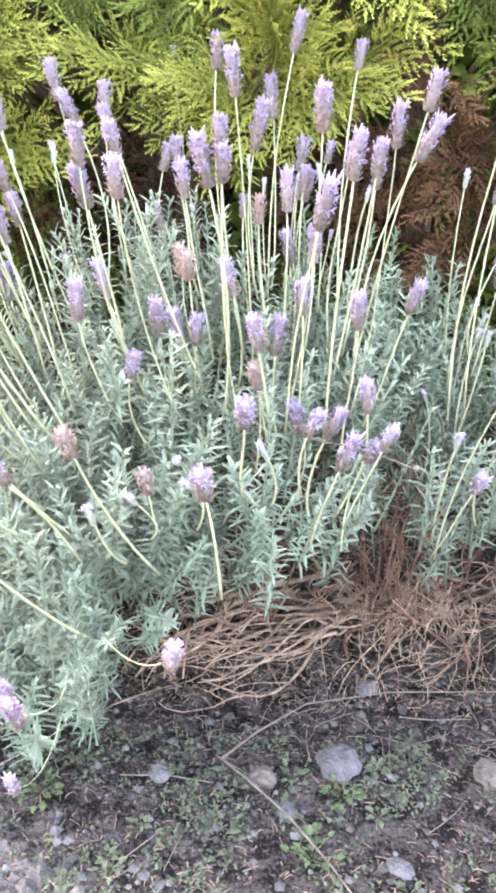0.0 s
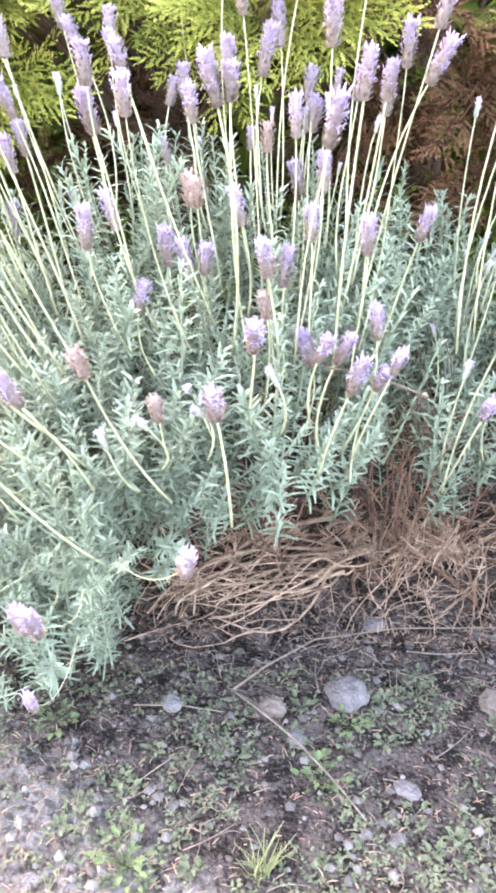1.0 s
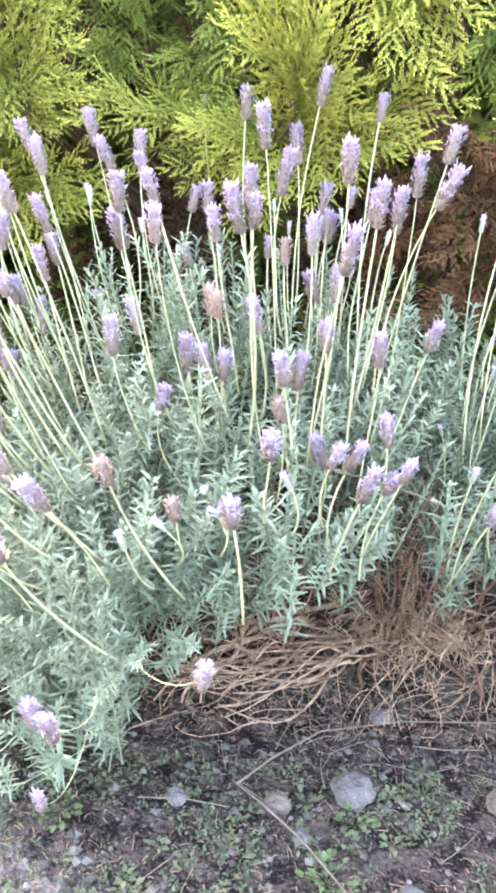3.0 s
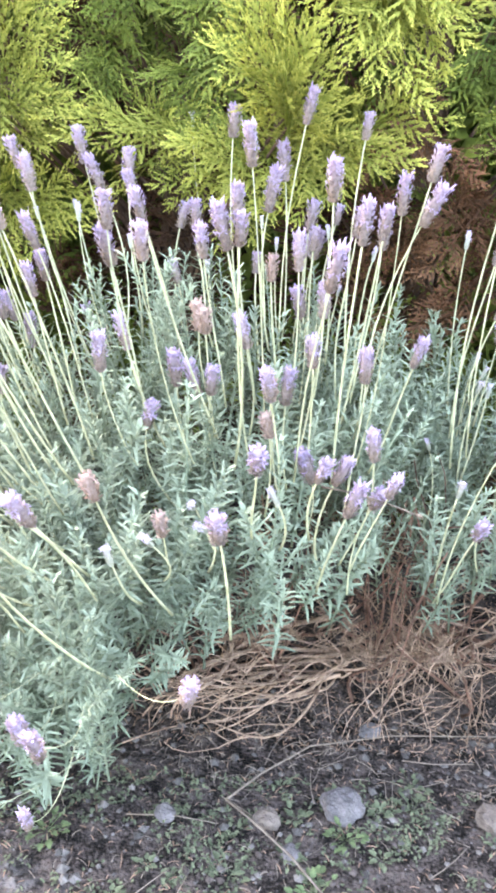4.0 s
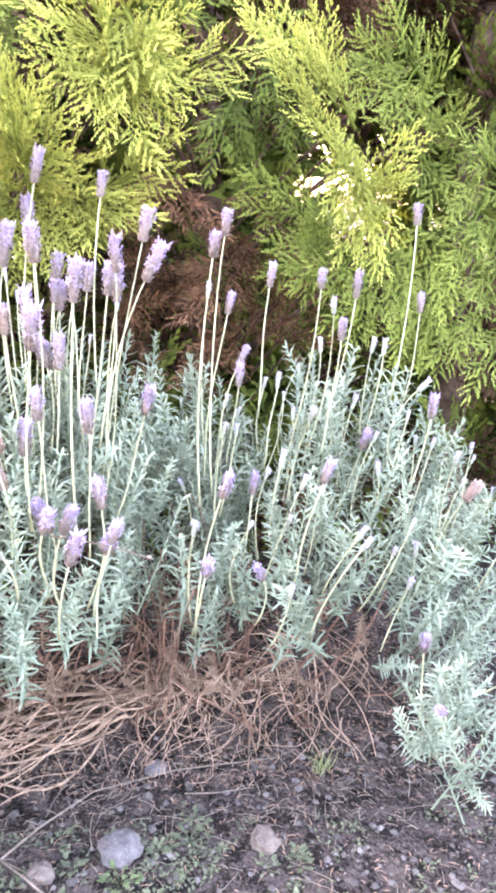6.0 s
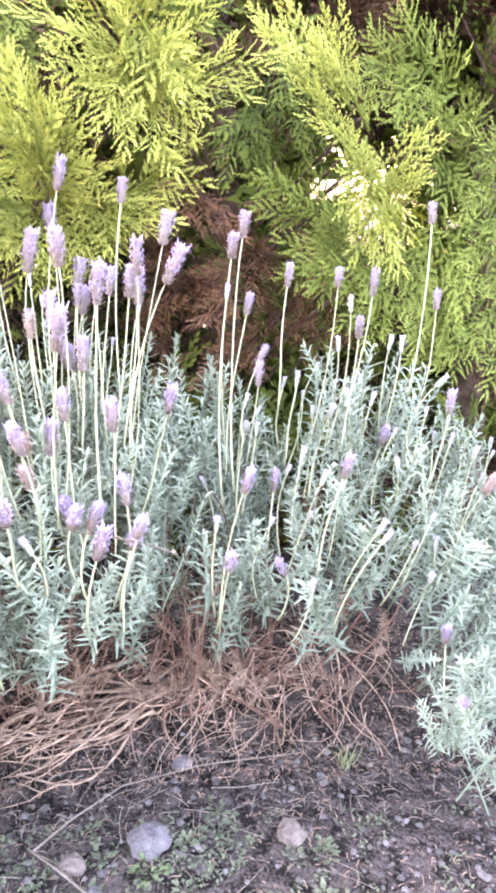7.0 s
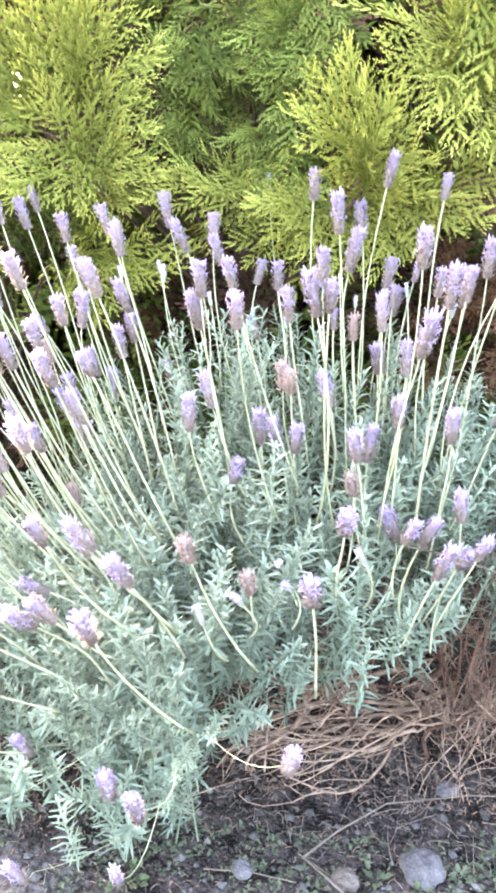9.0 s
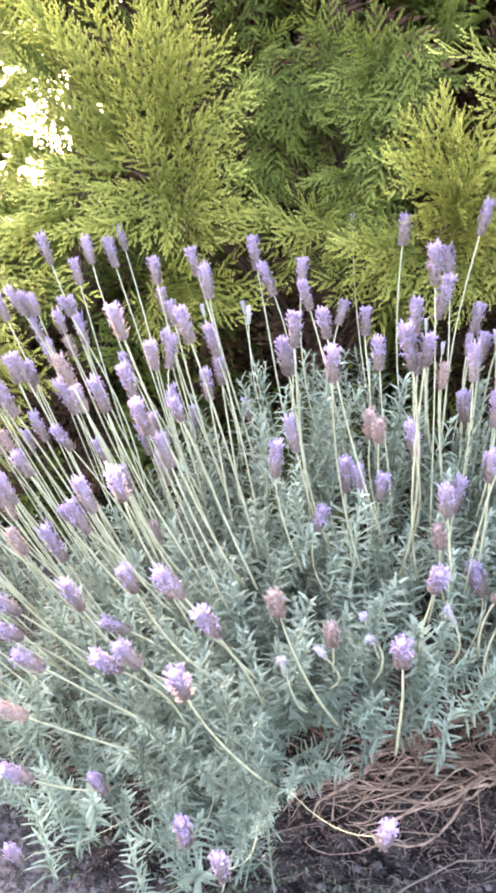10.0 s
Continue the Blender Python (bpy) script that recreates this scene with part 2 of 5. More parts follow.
gx, gy = axis_steps(-0.75, 0.9, 0.008, 400), axis_steps(0.4, 1.25, 0.008, 400)
g = Geo()
nx, ny = len(gx), len(gy)
g.add([(x, y, rise(x, y)) for y in gy for x in gx], [(j * nx + i, j * nx + i + 1, (j + 1) * nx + i + 1, (j + 1) * nx + i) for j in range(ny - 1) for i in range(nx - 1)])
ground = new("ground", g.mesh("ground", M_SOIL))
tagged(ground, "dark crumbly bare garden soil strewn with litter", "ground", kind="structure")


# ---- golden cypress hedge ----
def finger(g, base, d, n, length, width, tone):
    """A blunt scaly twig tip: a slim kite folded along its middle."""
    s = np.cross(n, d)
    m = base + d * length * 0.45 - n * width * 0.5
    g.add([base, m + s * width, base + d * length, m - s * width], [(0, 1, 2), (0, 2, 3)], np.array((tone[0], (tone[0] + tone[1]) / 2, tone[1], (tone[0] + tone[1]) / 2)))


def turned(d, n, a):
    """The direction d turned by the angle a round n."""
    return d * math.cos(a) + np.cross(n, d) * math.sin(a)


def frond(r, length, wide=1.0, gap=1.5, thick=0.0025):
    """A flat feather along +x: a rib, and side shoots shortening to the tip, each edged with short fingers that point forward."""
    g = Geo()
    up = np.array((0, 0, 1.0))
    bow, sway = r.uniform(-0.45, 0.05), r.uniform(-0.16, 0.16)
    rib = lambda s: np.array((s * length, sway * length * math.sin(3 * s), bow * length * s * s))
    tube(g, [rib(s) for s in np.linspace(0, 1, 4)], np.linspace(0.0013, 0.0006, 4), 3, np.linspace(0, 0.3, 12))
    n = max(int(length / (0.0125 * gap ** 0.5)), 5)
    for i in range(n + 1):
        s = 0.05 + 0.95 * i / n
        side = 1 if i % 2 else -1
        l = length * 0.45 * wide * min(s / 0.3, 1.0) ** 0.8 * (1.08 - 0.58 * s) * r.uniform(0.7, 1.2) + 0.008
        a = side * radians(56 - 22 * s + r.uniform(-9, 9)) if i < n else 0.0
        d = unit(turned(np.array((1.0, 0, 0)), up, a) + up * r.uniform(-0.3, 0.15))
        nn = unit(up + r.normal(size=3) * 0.14)
        nn = unit(nn - d * nn.dot(d))
        p = rib(min(s, 1))
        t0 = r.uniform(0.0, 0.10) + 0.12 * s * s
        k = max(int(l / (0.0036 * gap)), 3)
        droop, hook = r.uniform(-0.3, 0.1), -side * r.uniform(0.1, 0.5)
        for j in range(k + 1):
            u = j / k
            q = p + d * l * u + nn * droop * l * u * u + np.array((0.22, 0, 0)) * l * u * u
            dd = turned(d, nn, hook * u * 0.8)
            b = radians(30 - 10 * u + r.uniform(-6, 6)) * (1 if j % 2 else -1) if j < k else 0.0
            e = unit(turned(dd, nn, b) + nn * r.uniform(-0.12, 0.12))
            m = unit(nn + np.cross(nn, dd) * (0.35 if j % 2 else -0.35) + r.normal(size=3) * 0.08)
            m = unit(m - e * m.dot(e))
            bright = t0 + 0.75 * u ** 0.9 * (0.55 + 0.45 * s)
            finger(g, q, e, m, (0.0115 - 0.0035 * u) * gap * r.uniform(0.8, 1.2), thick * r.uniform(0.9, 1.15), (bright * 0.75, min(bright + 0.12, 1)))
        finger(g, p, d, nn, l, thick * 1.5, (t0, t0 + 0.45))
    return g


def bough(r, length, fronds, count, lean=52.0, size=1.0):
    """A branch along +z that spreads its fronds to both sides of the plane across +x, and some of them towards +x."""
    g = Geo()
    bend = r.uniform(-0.12, 0.12, 2)
    ax = lambda s: np.array((bend[0] * s * s * length, bend[1] * s * s * length, s * length))
    tube(g, [ax(s) for s in np.linspace(0, 1, 6)], np.linspace(0.0032, 0.0008, 6), 5, 0.0)
    for i in range(count):
        s = 0.05 + 0.95 * (i + 0.3 * r.random()) / count
        a = radians(max(lean * (1.08 - 0.62 * s) + r.uniform(-9, 9), 3)) if i < count - 1 else 0.05
        phi = r.normal() * 0.35 if i % 4 else math.pi / 2 + r.normal() * 0.4
        side = 1 if i % 2 else -1
        x = unit((math.sin(a) * math.sin(phi), math.sin(a) * math.cos(phi) * side, math.cos(a)))
        zz = unit(np.array((1.0, 0, 0)) + r.normal(size=3) * 0.26)
        zz = unit(zz - x * zz.dot(x))
        yy = np.cross(zz, x)
        m = np.eye(4)
        k = size * r.uniform(0.66, 1.0) * (1.0 - 0.25 * s)
        m[:3, 0], m[:3, 1], m[:3, 2], m[:3, 3] = x * k, yy * k, zz * k, ax(min(s, 1))
        # gold tips are growth; the steep gain also paints shade towards the foot
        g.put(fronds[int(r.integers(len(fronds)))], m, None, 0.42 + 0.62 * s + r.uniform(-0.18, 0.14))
    return g


LENGTHS = (0.12, 0.16, 0.20, 0.26, 0.34)
FRONDS = [frond(np.random.default_rng(50 + i), l) for i, l in enumerate((0.095, 0.11, 0.125, 0.105, 0.135))]
SLIM = [frond(np.random.default_rng(55 + i), l, 0.7) for i, l in enumerate((0.075, 0.09, 0.10))]
ROUGH = [frond(np.random.default_rng(60 + i), l, 1.0, 2.2, 0.0044) for i, l in enumerate((0.12, 0.14, 0.13))]
COARSEST = [frond(np.random.default_rng(70 + i), l, 1.1, 4.2, 0.0160) for i, l in enumerate((0.13, 0.15, 0.14))]
BOUGHS = [bough(np.random.default_rng(80 + i), l, FRONDS, c, 52.0, z) for i, (l, c, z) in enumerate(zip(LENGTHS, (8, 9, 11, 13, 16), (0.66, 0.76, 0.86, 0.9, 0.94)))]
PLUMES = [bough(np.random.default_rng(85 + i), l, SLIM, c, 34.0, 0.8) for i, (l, c) in enumerate(zip(LENGTHS, (10, 13, 16, 20, 26)))]
INNER = [bough(np.random.default_rng(90 + i), l, ROUGH, c, 60.0) for i, (l, c) in enumerate(zip(LENGTHS, (8, 10, 11, 13, 16)))]
BACK = [bough(np.random.default_rng(95 + i), l, COARSEST, c, 60.0) for i, (l, c) in enumerate(zip(LENGTHS, (8, 9, 10, 12, 14)))]
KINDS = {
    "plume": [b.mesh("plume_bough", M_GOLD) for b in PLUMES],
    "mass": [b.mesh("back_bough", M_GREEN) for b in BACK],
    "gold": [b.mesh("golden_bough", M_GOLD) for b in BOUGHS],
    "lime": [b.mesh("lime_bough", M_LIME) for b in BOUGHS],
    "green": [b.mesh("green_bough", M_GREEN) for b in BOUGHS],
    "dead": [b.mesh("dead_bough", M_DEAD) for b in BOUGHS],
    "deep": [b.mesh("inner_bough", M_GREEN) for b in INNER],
    "withered": [b.mesh("shaded_dead_bough", M_DEAD_SHADED) for b in INNER],
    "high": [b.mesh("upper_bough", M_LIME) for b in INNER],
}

TRUNKS = [(-0.93, 1.85), (-0.28, 1.80), (0.36, 1.86), (1.05, 1.80)]
trees = []
for i, (x, y) in enumerate(TRUNKS):
    t = thing("cypress_tree", (x, y, 0), "golden cypress in a hedge with feathery yellow-green sprays", "tree", "cypress hedge")
    g = Geo()
    lean = rng.uniform(-0.05, 0.05, 2)
    pts = [(lean[0] * z + 0.012 * math.sin(3 * z + i), lean[1] * z, z) for z in np.linspace(-0.03, 2.6, 12)]
    tube(g, pts, np.linspace(0.055, 0.015, 12) + 0.02 * np.exp(-np.linspace(0, 2.6, 12) * 8), 9)
    part("trunk", g.mesh("trunk", M_BARK), t)
    trees.append((t, x, y))


def facing_pose(at, d, n, scale=1.0):
    """A pose whose z axis points along d and whose x axis lies as near to n as it can."""
    d = unit(d)
    x = unit(np.asarray(n, float) - d * np.dot(n, d))
    m = Matrix(np.column_stack([x, np.cross(d, x), d]).tolist()).to_4x4()
    return Matrix.Translation(Vector(at)) @ m @ Matrix.Scale(scale, 4)


def hang(tip, d, kind, which, scale=1.0, limb=True):
    """Adds a bough with its tip at a place, pointing along d, to the nearest tree, and the limb that carries it."""
    tip, d = np.asarray(tip, float), unit(d)
    meshes, pick = KINDS[kind], which % 5
    foot = tip - d * LENGTHS[pick] * scale
    t, x, y = min(trees, key=lambda q: abs(q[1] - foot[0]))
    o = np.array((x, y, 0))
    outward = np.array((0.0, -1.0, 0.4)) + rng.normal(size=3) * 0.33
    part("dead_bough" if kind in ("dead", "withered") else "bough", meshes[pick], t, facing_pose(foot - o, d, outward, scale))
    if limb:
        low = max(foot[2] - 0.25 - 0.2 * rng.random(), 0.08)
        g = Geo()
        start = np.array((0.0, 0.0, low))
        mid = (foot - o) * 0.55 + np.array((0, 0, low * 0.5)) - d * 0.05
        tube(g, curve(start, mid, foot - o, 6), np.linspace(0.0055, 0.0025, 6), 5)
        part("limb", g.mesh("limb", M_BARK), t)


def key(tip, foot, kind="gold"):
    """A bough from its foot to its tip, of the stock length that comes nearest."""
    d = np.subtract(tip, foot)
    far = float(np.linalg.norm(d))
    pick = min(range(5), key=lambda k: abs(math.log(far * 1.12 / LENGTHS[k])))
    hang(tip, d, kind, pick, far * 1.12 / LENGTHS[pick] * rng.uniform(0.95, 1.1), rng.random() < 0.2)


# the boughs that stand out of the hedge: tip, then foot
CLUMP = [
    (-0.033, 1.08, 1.124, -0.009, 1.14, 1.041), (-0.083, 1.07, 1.056, -0.017, 1.14, 1.013),
    (-0.063, 1.09, 1.101, -0.009, 1.14, 1.025), (0.0, 1.1, 1.103, 0.004, 1.15, 1.026),
    (0.036, 1.09, 1.072, 0.001, 1.14, 1.0), (-0.042, 1.06, 1.026, 0.001, 1.14, 1.0),
    (0.019, 1.07, 1.021, 0.001, 1.15, 0.967), (-0.017, 1.05, 1.071, -0.003, 1.13, 0.992),
    (0.044, 1.1, 1.027, -0.009, 1.16, 0.976),
]
CREST = [
    (0.306, 1.15, 1.175, 0.168, 1.22, 1.116), (0.209, 1.13, 1.103, 0.128, 1.2, 1.161),
    (0.161, 1.12, 1.051, 0.119, 1.2, 1.153), (0.091, 1.12, 1.117, 0.152, 1.2, 1.2),
    (0.113, 1.12, 1.083, 0.126, 1.2, 1.184), (0.064, 1.14, 1.188, 0.146, 1.22, 1.18),
    (0.179, 1.11, 1.139, 0.144, 1.18, 1.226), (0.232, 1.15, 1.22, 0.157, 1.22, 1.148),
    (0.005, 1.15, 1.219, 0.12, 1.22, 1.172), (0.119, 1.13, 1.222, 0.137, 1.2, 1.145),
    (0.168, 1.16, 1.265, 0.147, 1.22, 1.164), (0.049, 1.13, 1.141, 0.147, 1.2, 1.137),
    (0.27, 1.16, 1.14, 0.163, 1.22, 1.18), (0.087, 1.17, 1.261, 0.13, 1.24, 1.168),
    (0.194, 1.12, 1.177, 0.136, 1.18, 1.134),
]
SKIRT = [
    (0.214, 1.2, 1.033, 0.132, 1.26, 0.984), (0.191, 1.2, 1.005, 0.123, 1.26, 0.975),
    (0.148, 1.17, 0.944, 0.055, 1.25, 0.979), (0.111, 1.17, 0.926, 0.045, 1.25, 0.974),
    (0.084, 1.16, 1.002, 0.017, 1.22, 0.96), (-0.359, 1.27, 0.994, -0.233, 1.33, 0.972),
    (-0.328, 1.26, 0.97, -0.222, 1.33, 0.967), (-0.256, 1.25, 0.961, -0.179, 1.32, 0.977),
    (-0.2, 1.26, 0.937, -0.17, 1.33, 0.978), (-0.132, 1.2, 0.958, -0.023, 1.27, 0.941),
    (-0.097, 1.18, 0.927, -0.022, 1.26, 0.946), (-0.046, 1.18, 0.879, -0.022, 1.26, 0.96),
    (0.019, 1.2, 0.897, -0.013, 1.27, 0.96), (0.065, 1.2, 0.925, -0.003, 1.27, 0.96),
    (0.004, 1.17, 0.976, -0.051, 1.25, 0.931),
]
SKIRT_MORE = [
    (-0.165, 1.3, 1.005, -0.291, 1.36, 0.977),
]
PLANK = [
    (-0.143, 1.20, 0.941, -0.048, 1.26, 0.938),
    (-0.117, 1.20, 0.916, -0.039, 1.26, 0.942),
    (-0.182, 1.25, 0.871, -0.139, 1.31, 0.926),
    (-0.096, 1.25, 0.889, -0.055, 1.31, 0.924),
    (0.027, 1.22, 0.859, 0.059, 1.28, 0.932),
    (0.069, 1.22, 0.887, 0.093, 1.28, 0.953),
    (0.140, 1.20, 0.930, 0.022, 1.26, 0.958),
]
HANGING = [
    (-0.386, 1.30, 0.983, -0.507, 1.36, 0.976),
    (-0.398, 1.30, 0.953, -0.508, 1.36, 0.966),
    (-0.445, 1.30, 0.936, -0.517, 1.36, 0.974),
    (-0.363, 1.36, 0.876, -0.519, 1.42, 0.850),
    (-0.389, 1.36, 0.844, -0.541, 1.42, 0.845),
    (-0.434, 1.36, 0.806, -0.547, 1.42, 0.840),
    (-0.496, 1.36, 0.766, -0.575, 1.42, 0.839),
    (-0.538, 1.38, 0.744, -0.619, 1.44, 0.818),
    (-0.295, 1.34, 0.877, -0.236, 1.40, 0.933),
    (-0.079, 1.36, 0.814, -0.117, 1.42, 0.895),
]
TUFT = [
    (-0.382, 1.38, 1.067, -0.322, 1.42, 1.079), (-0.352, 1.38, 1.031, -0.322, 1.42, 1.084),
    (-0.325, 1.38, 1.037, -0.332, 1.42, 1.099), (-0.3, 1.4, 1.102, -0.38, 1.45, 1.161),
    (-0.415, 1.38, 1.118, -0.336, 1.44, 1.121), (-0.456, 1.35, 1.014, -0.562, 1.4, 1.005),
    (-0.415, 1.35, 0.995, -0.538, 1.4, 1.026), (-0.389, 1.38, 1.188, -0.5, 1.45, 1.16),
    (-0.407, 1.36, 1.005, -0.506, 1.42, 0.975),
]
MIDDLE = [
    (-0.169, 1.35, 1.175, -0.106, 1.42, 1.242), (-0.161, 1.37, 1.232, -0.097, 1.44, 1.283),
    (-0.126, 1.36, 1.108, -0.096, 1.42, 1.196), (-0.164, 1.37, 1.057, -0.108, 1.43, 1.121),
    (-0.132, 1.36, 1.018, -0.139, 1.42, 1.11), (-0.228, 1.4, 1.206, -0.312, 1.46, 1.249),
    (-0.265, 1.42, 1.157, -0.34, 1.48, 1.224), (-0.216, 1.4, 1.256, -0.3, 1.46, 1.287),
    (-0.38, 1.42, 1.19, -0.317, 1.48, 1.253), (-0.199, 1.38, 0.988, -0.174, 1.44, 1.062),
    (-0.267, 1.52, 1.067, -0.311, 1.58, 1.148), (-0.208, 1.45, 1.113, -0.258, 1.5, 1.189),
    (-0.077, 1.32, 1.18, -0.122, 1.38, 1.252), (-0.037, 1.3, 1.202, -0.11, 1.36, 1.248),
    (-0.344, 1.42, 1.25, -0.293, 1.48, 1.301),
]
MIDDLE_MORE = [
    (-0.149, 1.36, 1.265, -0.139, 1.43, 1.207), (-0.267, 1.48, 0.99, -0.271, 1.54, 1.069),
]
PLUME = [
    (0.449, 1.13, 1.173, 0.502, 1.17, 1.095), (0.422, 1.15, 1.181, 0.475, 1.18, 1.12),
    (0.386, 1.2, 1.229, 0.456, 1.22, 1.15), (0.452, 1.25, 1.238, 0.489, 1.27, 1.15),
    (0.582, 1.15, 1.057, 0.539, 1.19, 0.976), (0.577, 1.14, 1.002, 0.542, 1.19, 0.95),
    (0.552, 1.14, 0.879, 0.525, 1.18, 0.994), (0.495, 1.14, 0.975, 0.508, 1.18, 1.062),
    (0.577, 1.15, 0.941, 0.536, 1.19, 1.012), (0.528, 1.15, 0.914, 0.522, 1.18, 1.02),
]
SIDE = [
    (0.525, 1.3, 1.168, 0.622, 1.36, 1.211), (0.549, 1.3, 1.225, 0.637, 1.36, 1.175),
    (0.588, 1.28, 1.256, 0.668, 1.34, 1.191), (0.596, 1.28, 1.144, 0.665, 1.34, 1.218),
    (0.661, 1.27, 1.222, 0.673, 1.33, 1.125), (0.629, 1.32, 1.114, 0.719, 1.38, 1.17),
    (0.451, 1.22, 0.844, 0.525, 1.28, 0.89), (0.414, 1.24, 0.862, 0.514, 1.28, 0.89),
    (0.496, 1.2, 0.841, 0.564, 1.27, 0.891), (0.563, 1.2, 0.778, 0.576, 1.27, 0.871),
    (0.599, 1.2, 0.818, 0.614, 1.27, 0.911), (0.541, 1.22, 0.755, 0.582, 1.28, 0.841),
    (0.627, 1.2, 0.759, 0.661, 1.27, 0.862), (0.471, 1.28, 0.914, 0.583, 1.34, 0.919),
    (0.48, 1.26, 0.925, 0.571, 1.32, 0.868),
]
SIDE_MORE = [
    (0.686, 1.22, 0.836, 0.676, 1.28, 0.941), (0.696, 1.24, 0.98, 0.668, 1.3, 1.066),
    (0.706, 1.26, 1.109, 0.715, 1.32, 1.011), (0.673, 1.2, 0.759, 0.713, 1.26, 0.843),
]
BROWNISH = [
    (0.387, 1.34, 0.979, 0.543, 1.38, 0.944), (0.407, 1.34, 0.958, 0.539, 1.38, 0.934),
    (0.479, 1.3, 0.869, 0.562, 1.34, 0.909),
]
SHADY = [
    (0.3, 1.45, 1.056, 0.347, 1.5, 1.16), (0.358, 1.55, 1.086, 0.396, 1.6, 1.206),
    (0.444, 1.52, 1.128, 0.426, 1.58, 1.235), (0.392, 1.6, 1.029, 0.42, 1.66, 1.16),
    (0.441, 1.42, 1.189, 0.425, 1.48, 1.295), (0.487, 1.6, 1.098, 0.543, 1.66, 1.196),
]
LEFT = [
    (-0.168, 1.33, 1.153, -0.118, 1.4, 1.229), (-0.206, 1.35, 1.217, -0.149, 1.42, 1.268),
    (-0.104, 1.3, 1.167, -0.074, 1.38, 1.244), (-0.208, 1.3, 1.055, -0.162, 1.36, 1.066),
    (-0.165, 1.25, 0.968, -0.136, 1.32, 1.026), (-0.091, 1.2, 0.941, -0.12, 1.28, 1.015),
    (-0.206, 1.28, 0.902, -0.146, 1.33, 0.911),
]
COLUMN = [
    (-0.512, 1.24, 1.314, -0.489, 1.28, 1.18), (-0.44, 1.25, 1.294, -0.494, 1.28, 1.18),
    (-0.406, 1.24, 1.234, -0.489, 1.28, 1.153), (-0.36, 1.24, 1.159, -0.484, 1.28, 1.107),
    (-0.389, 1.23, 1.093, -0.484, 1.28, 1.061), (-0.538, 1.22, 1.223, -0.496, 1.27, 1.125),
    (-0.544, 1.22, 1.154, -0.496, 1.27, 1.069), (-0.508, 1.22, 1.256, -0.487, 1.26, 1.151),
    (-0.43, 1.22, 1.111, -0.486, 1.27, 1.022), (-0.565, 1.2, 1.018, -0.493, 1.26, 1.021),
    (-0.651, 1.2, 0.954, -0.546, 1.26, 0.982), (-0.474, 1.2, 0.965, -0.493, 1.26, 1.059),
    (-0.42, 1.22, 1.031, -0.486, 1.27, 0.974), (-0.444, 1.2, 1.218, -0.484, 1.25, 1.123),
    (-0.479, 1.25, 1.368, -0.492, 1.29, 1.226),
]
COLUMN_MORE = [
    (-0.37, 1.22, 1.032, -0.465, 1.27, 0.994), (-0.579, 1.18, 0.971, -0.497, 1.24, 0.992),
    (-0.509, 1.19, 1.09, -0.487, 1.24, 1.002),
]
SLANT = [
    (-0.762, 1.3, 1.325, -0.672, 1.34, 1.199), (-0.684, 1.28, 1.288, -0.624, 1.33, 1.169),
    (-0.606, 1.27, 1.306, -0.576, 1.32, 1.177), (-0.78, 1.3, 1.221, -0.629, 1.34, 1.131),
    (-0.733, 1.28, 1.171, -0.604, 1.33, 1.101), (-0.634, 1.26, 1.248, -0.584, 1.31, 1.128),
    (-0.702, 1.25, 1.064, -0.582, 1.3, 1.06), (-0.723, 1.22, 1.015, -0.597, 1.28, 1.03),
    (-0.76, 1.2, 0.956, -0.655, 1.26, 0.988), (-0.79, 1.22, 0.935, -0.706, 1.27, 0.957),
    (-0.754, 1.32, 1.361, -0.712, 1.36, 1.25), (-0.676, 1.27, 1.133, -0.595, 1.32, 1.061),
    (-0.737, 1.1, 0.808, -0.836, 1.16, 0.835), (-0.715, 1.08, 0.734, -0.831, 1.14, 0.757),
    (-0.744, 1.12, 0.863, -0.855, 1.18, 0.883),
]
FRONT = [
    (-0.361, 1.36, 1.068, -0.32, 1.42, 1.102), (-0.328, 1.36, 1.034, -0.342, 1.42, 1.102),
    (-0.225, 1.32, 1.054, -0.146, 1.38, 1.082), (-0.176, 1.3, 1.03, -0.146, 1.36, 1.1),
    (-0.1, 1.25, 1.061, -0.155, 1.32, 1.124), (-0.272, 1.36, 1.173, -0.347, 1.42, 1.239),
    (-0.328, 1.36, 1.291, -0.379, 1.42, 1.249), (-0.302, 1.36, 1.155, -0.251, 1.42, 1.22),
    (-0.169, 1.34, 1.285, -0.119, 1.4, 1.234), (-0.18, 1.34, 1.171, -0.107, 1.4, 1.216),
    (-0.252, 1.38, 1.321, -0.214, 1.44, 1.261), (-0.033, 1.3, 1.298, -0.051, 1.36, 1.227),
    (-0.071, 1.3, 1.234, -0.123, 1.36, 1.288),
]
FRONT_MORE = [
    (-0.371, 1.34, 1.198, -0.319, 1.4, 1.169),
]
CORNER = [
    (-0.726, 1.2, 0.878, -0.869, 1.26, 0.889), (-0.73, 1.14, 0.763, -0.879, 1.2, 0.766),
    (-0.689, 1.12, 0.718, -0.849, 1.18, 0.706), (-0.726, 1.08, 0.653, -0.876, 1.14, 0.647),
    (-0.667, 1.2, 0.84, -0.801, 1.26, 0.849), (-0.778, 1.12, 0.702, -0.921, 1.18, 0.701),
    (-0.758, 1.05, 0.575, -0.89, 1.1, 0.591),
]
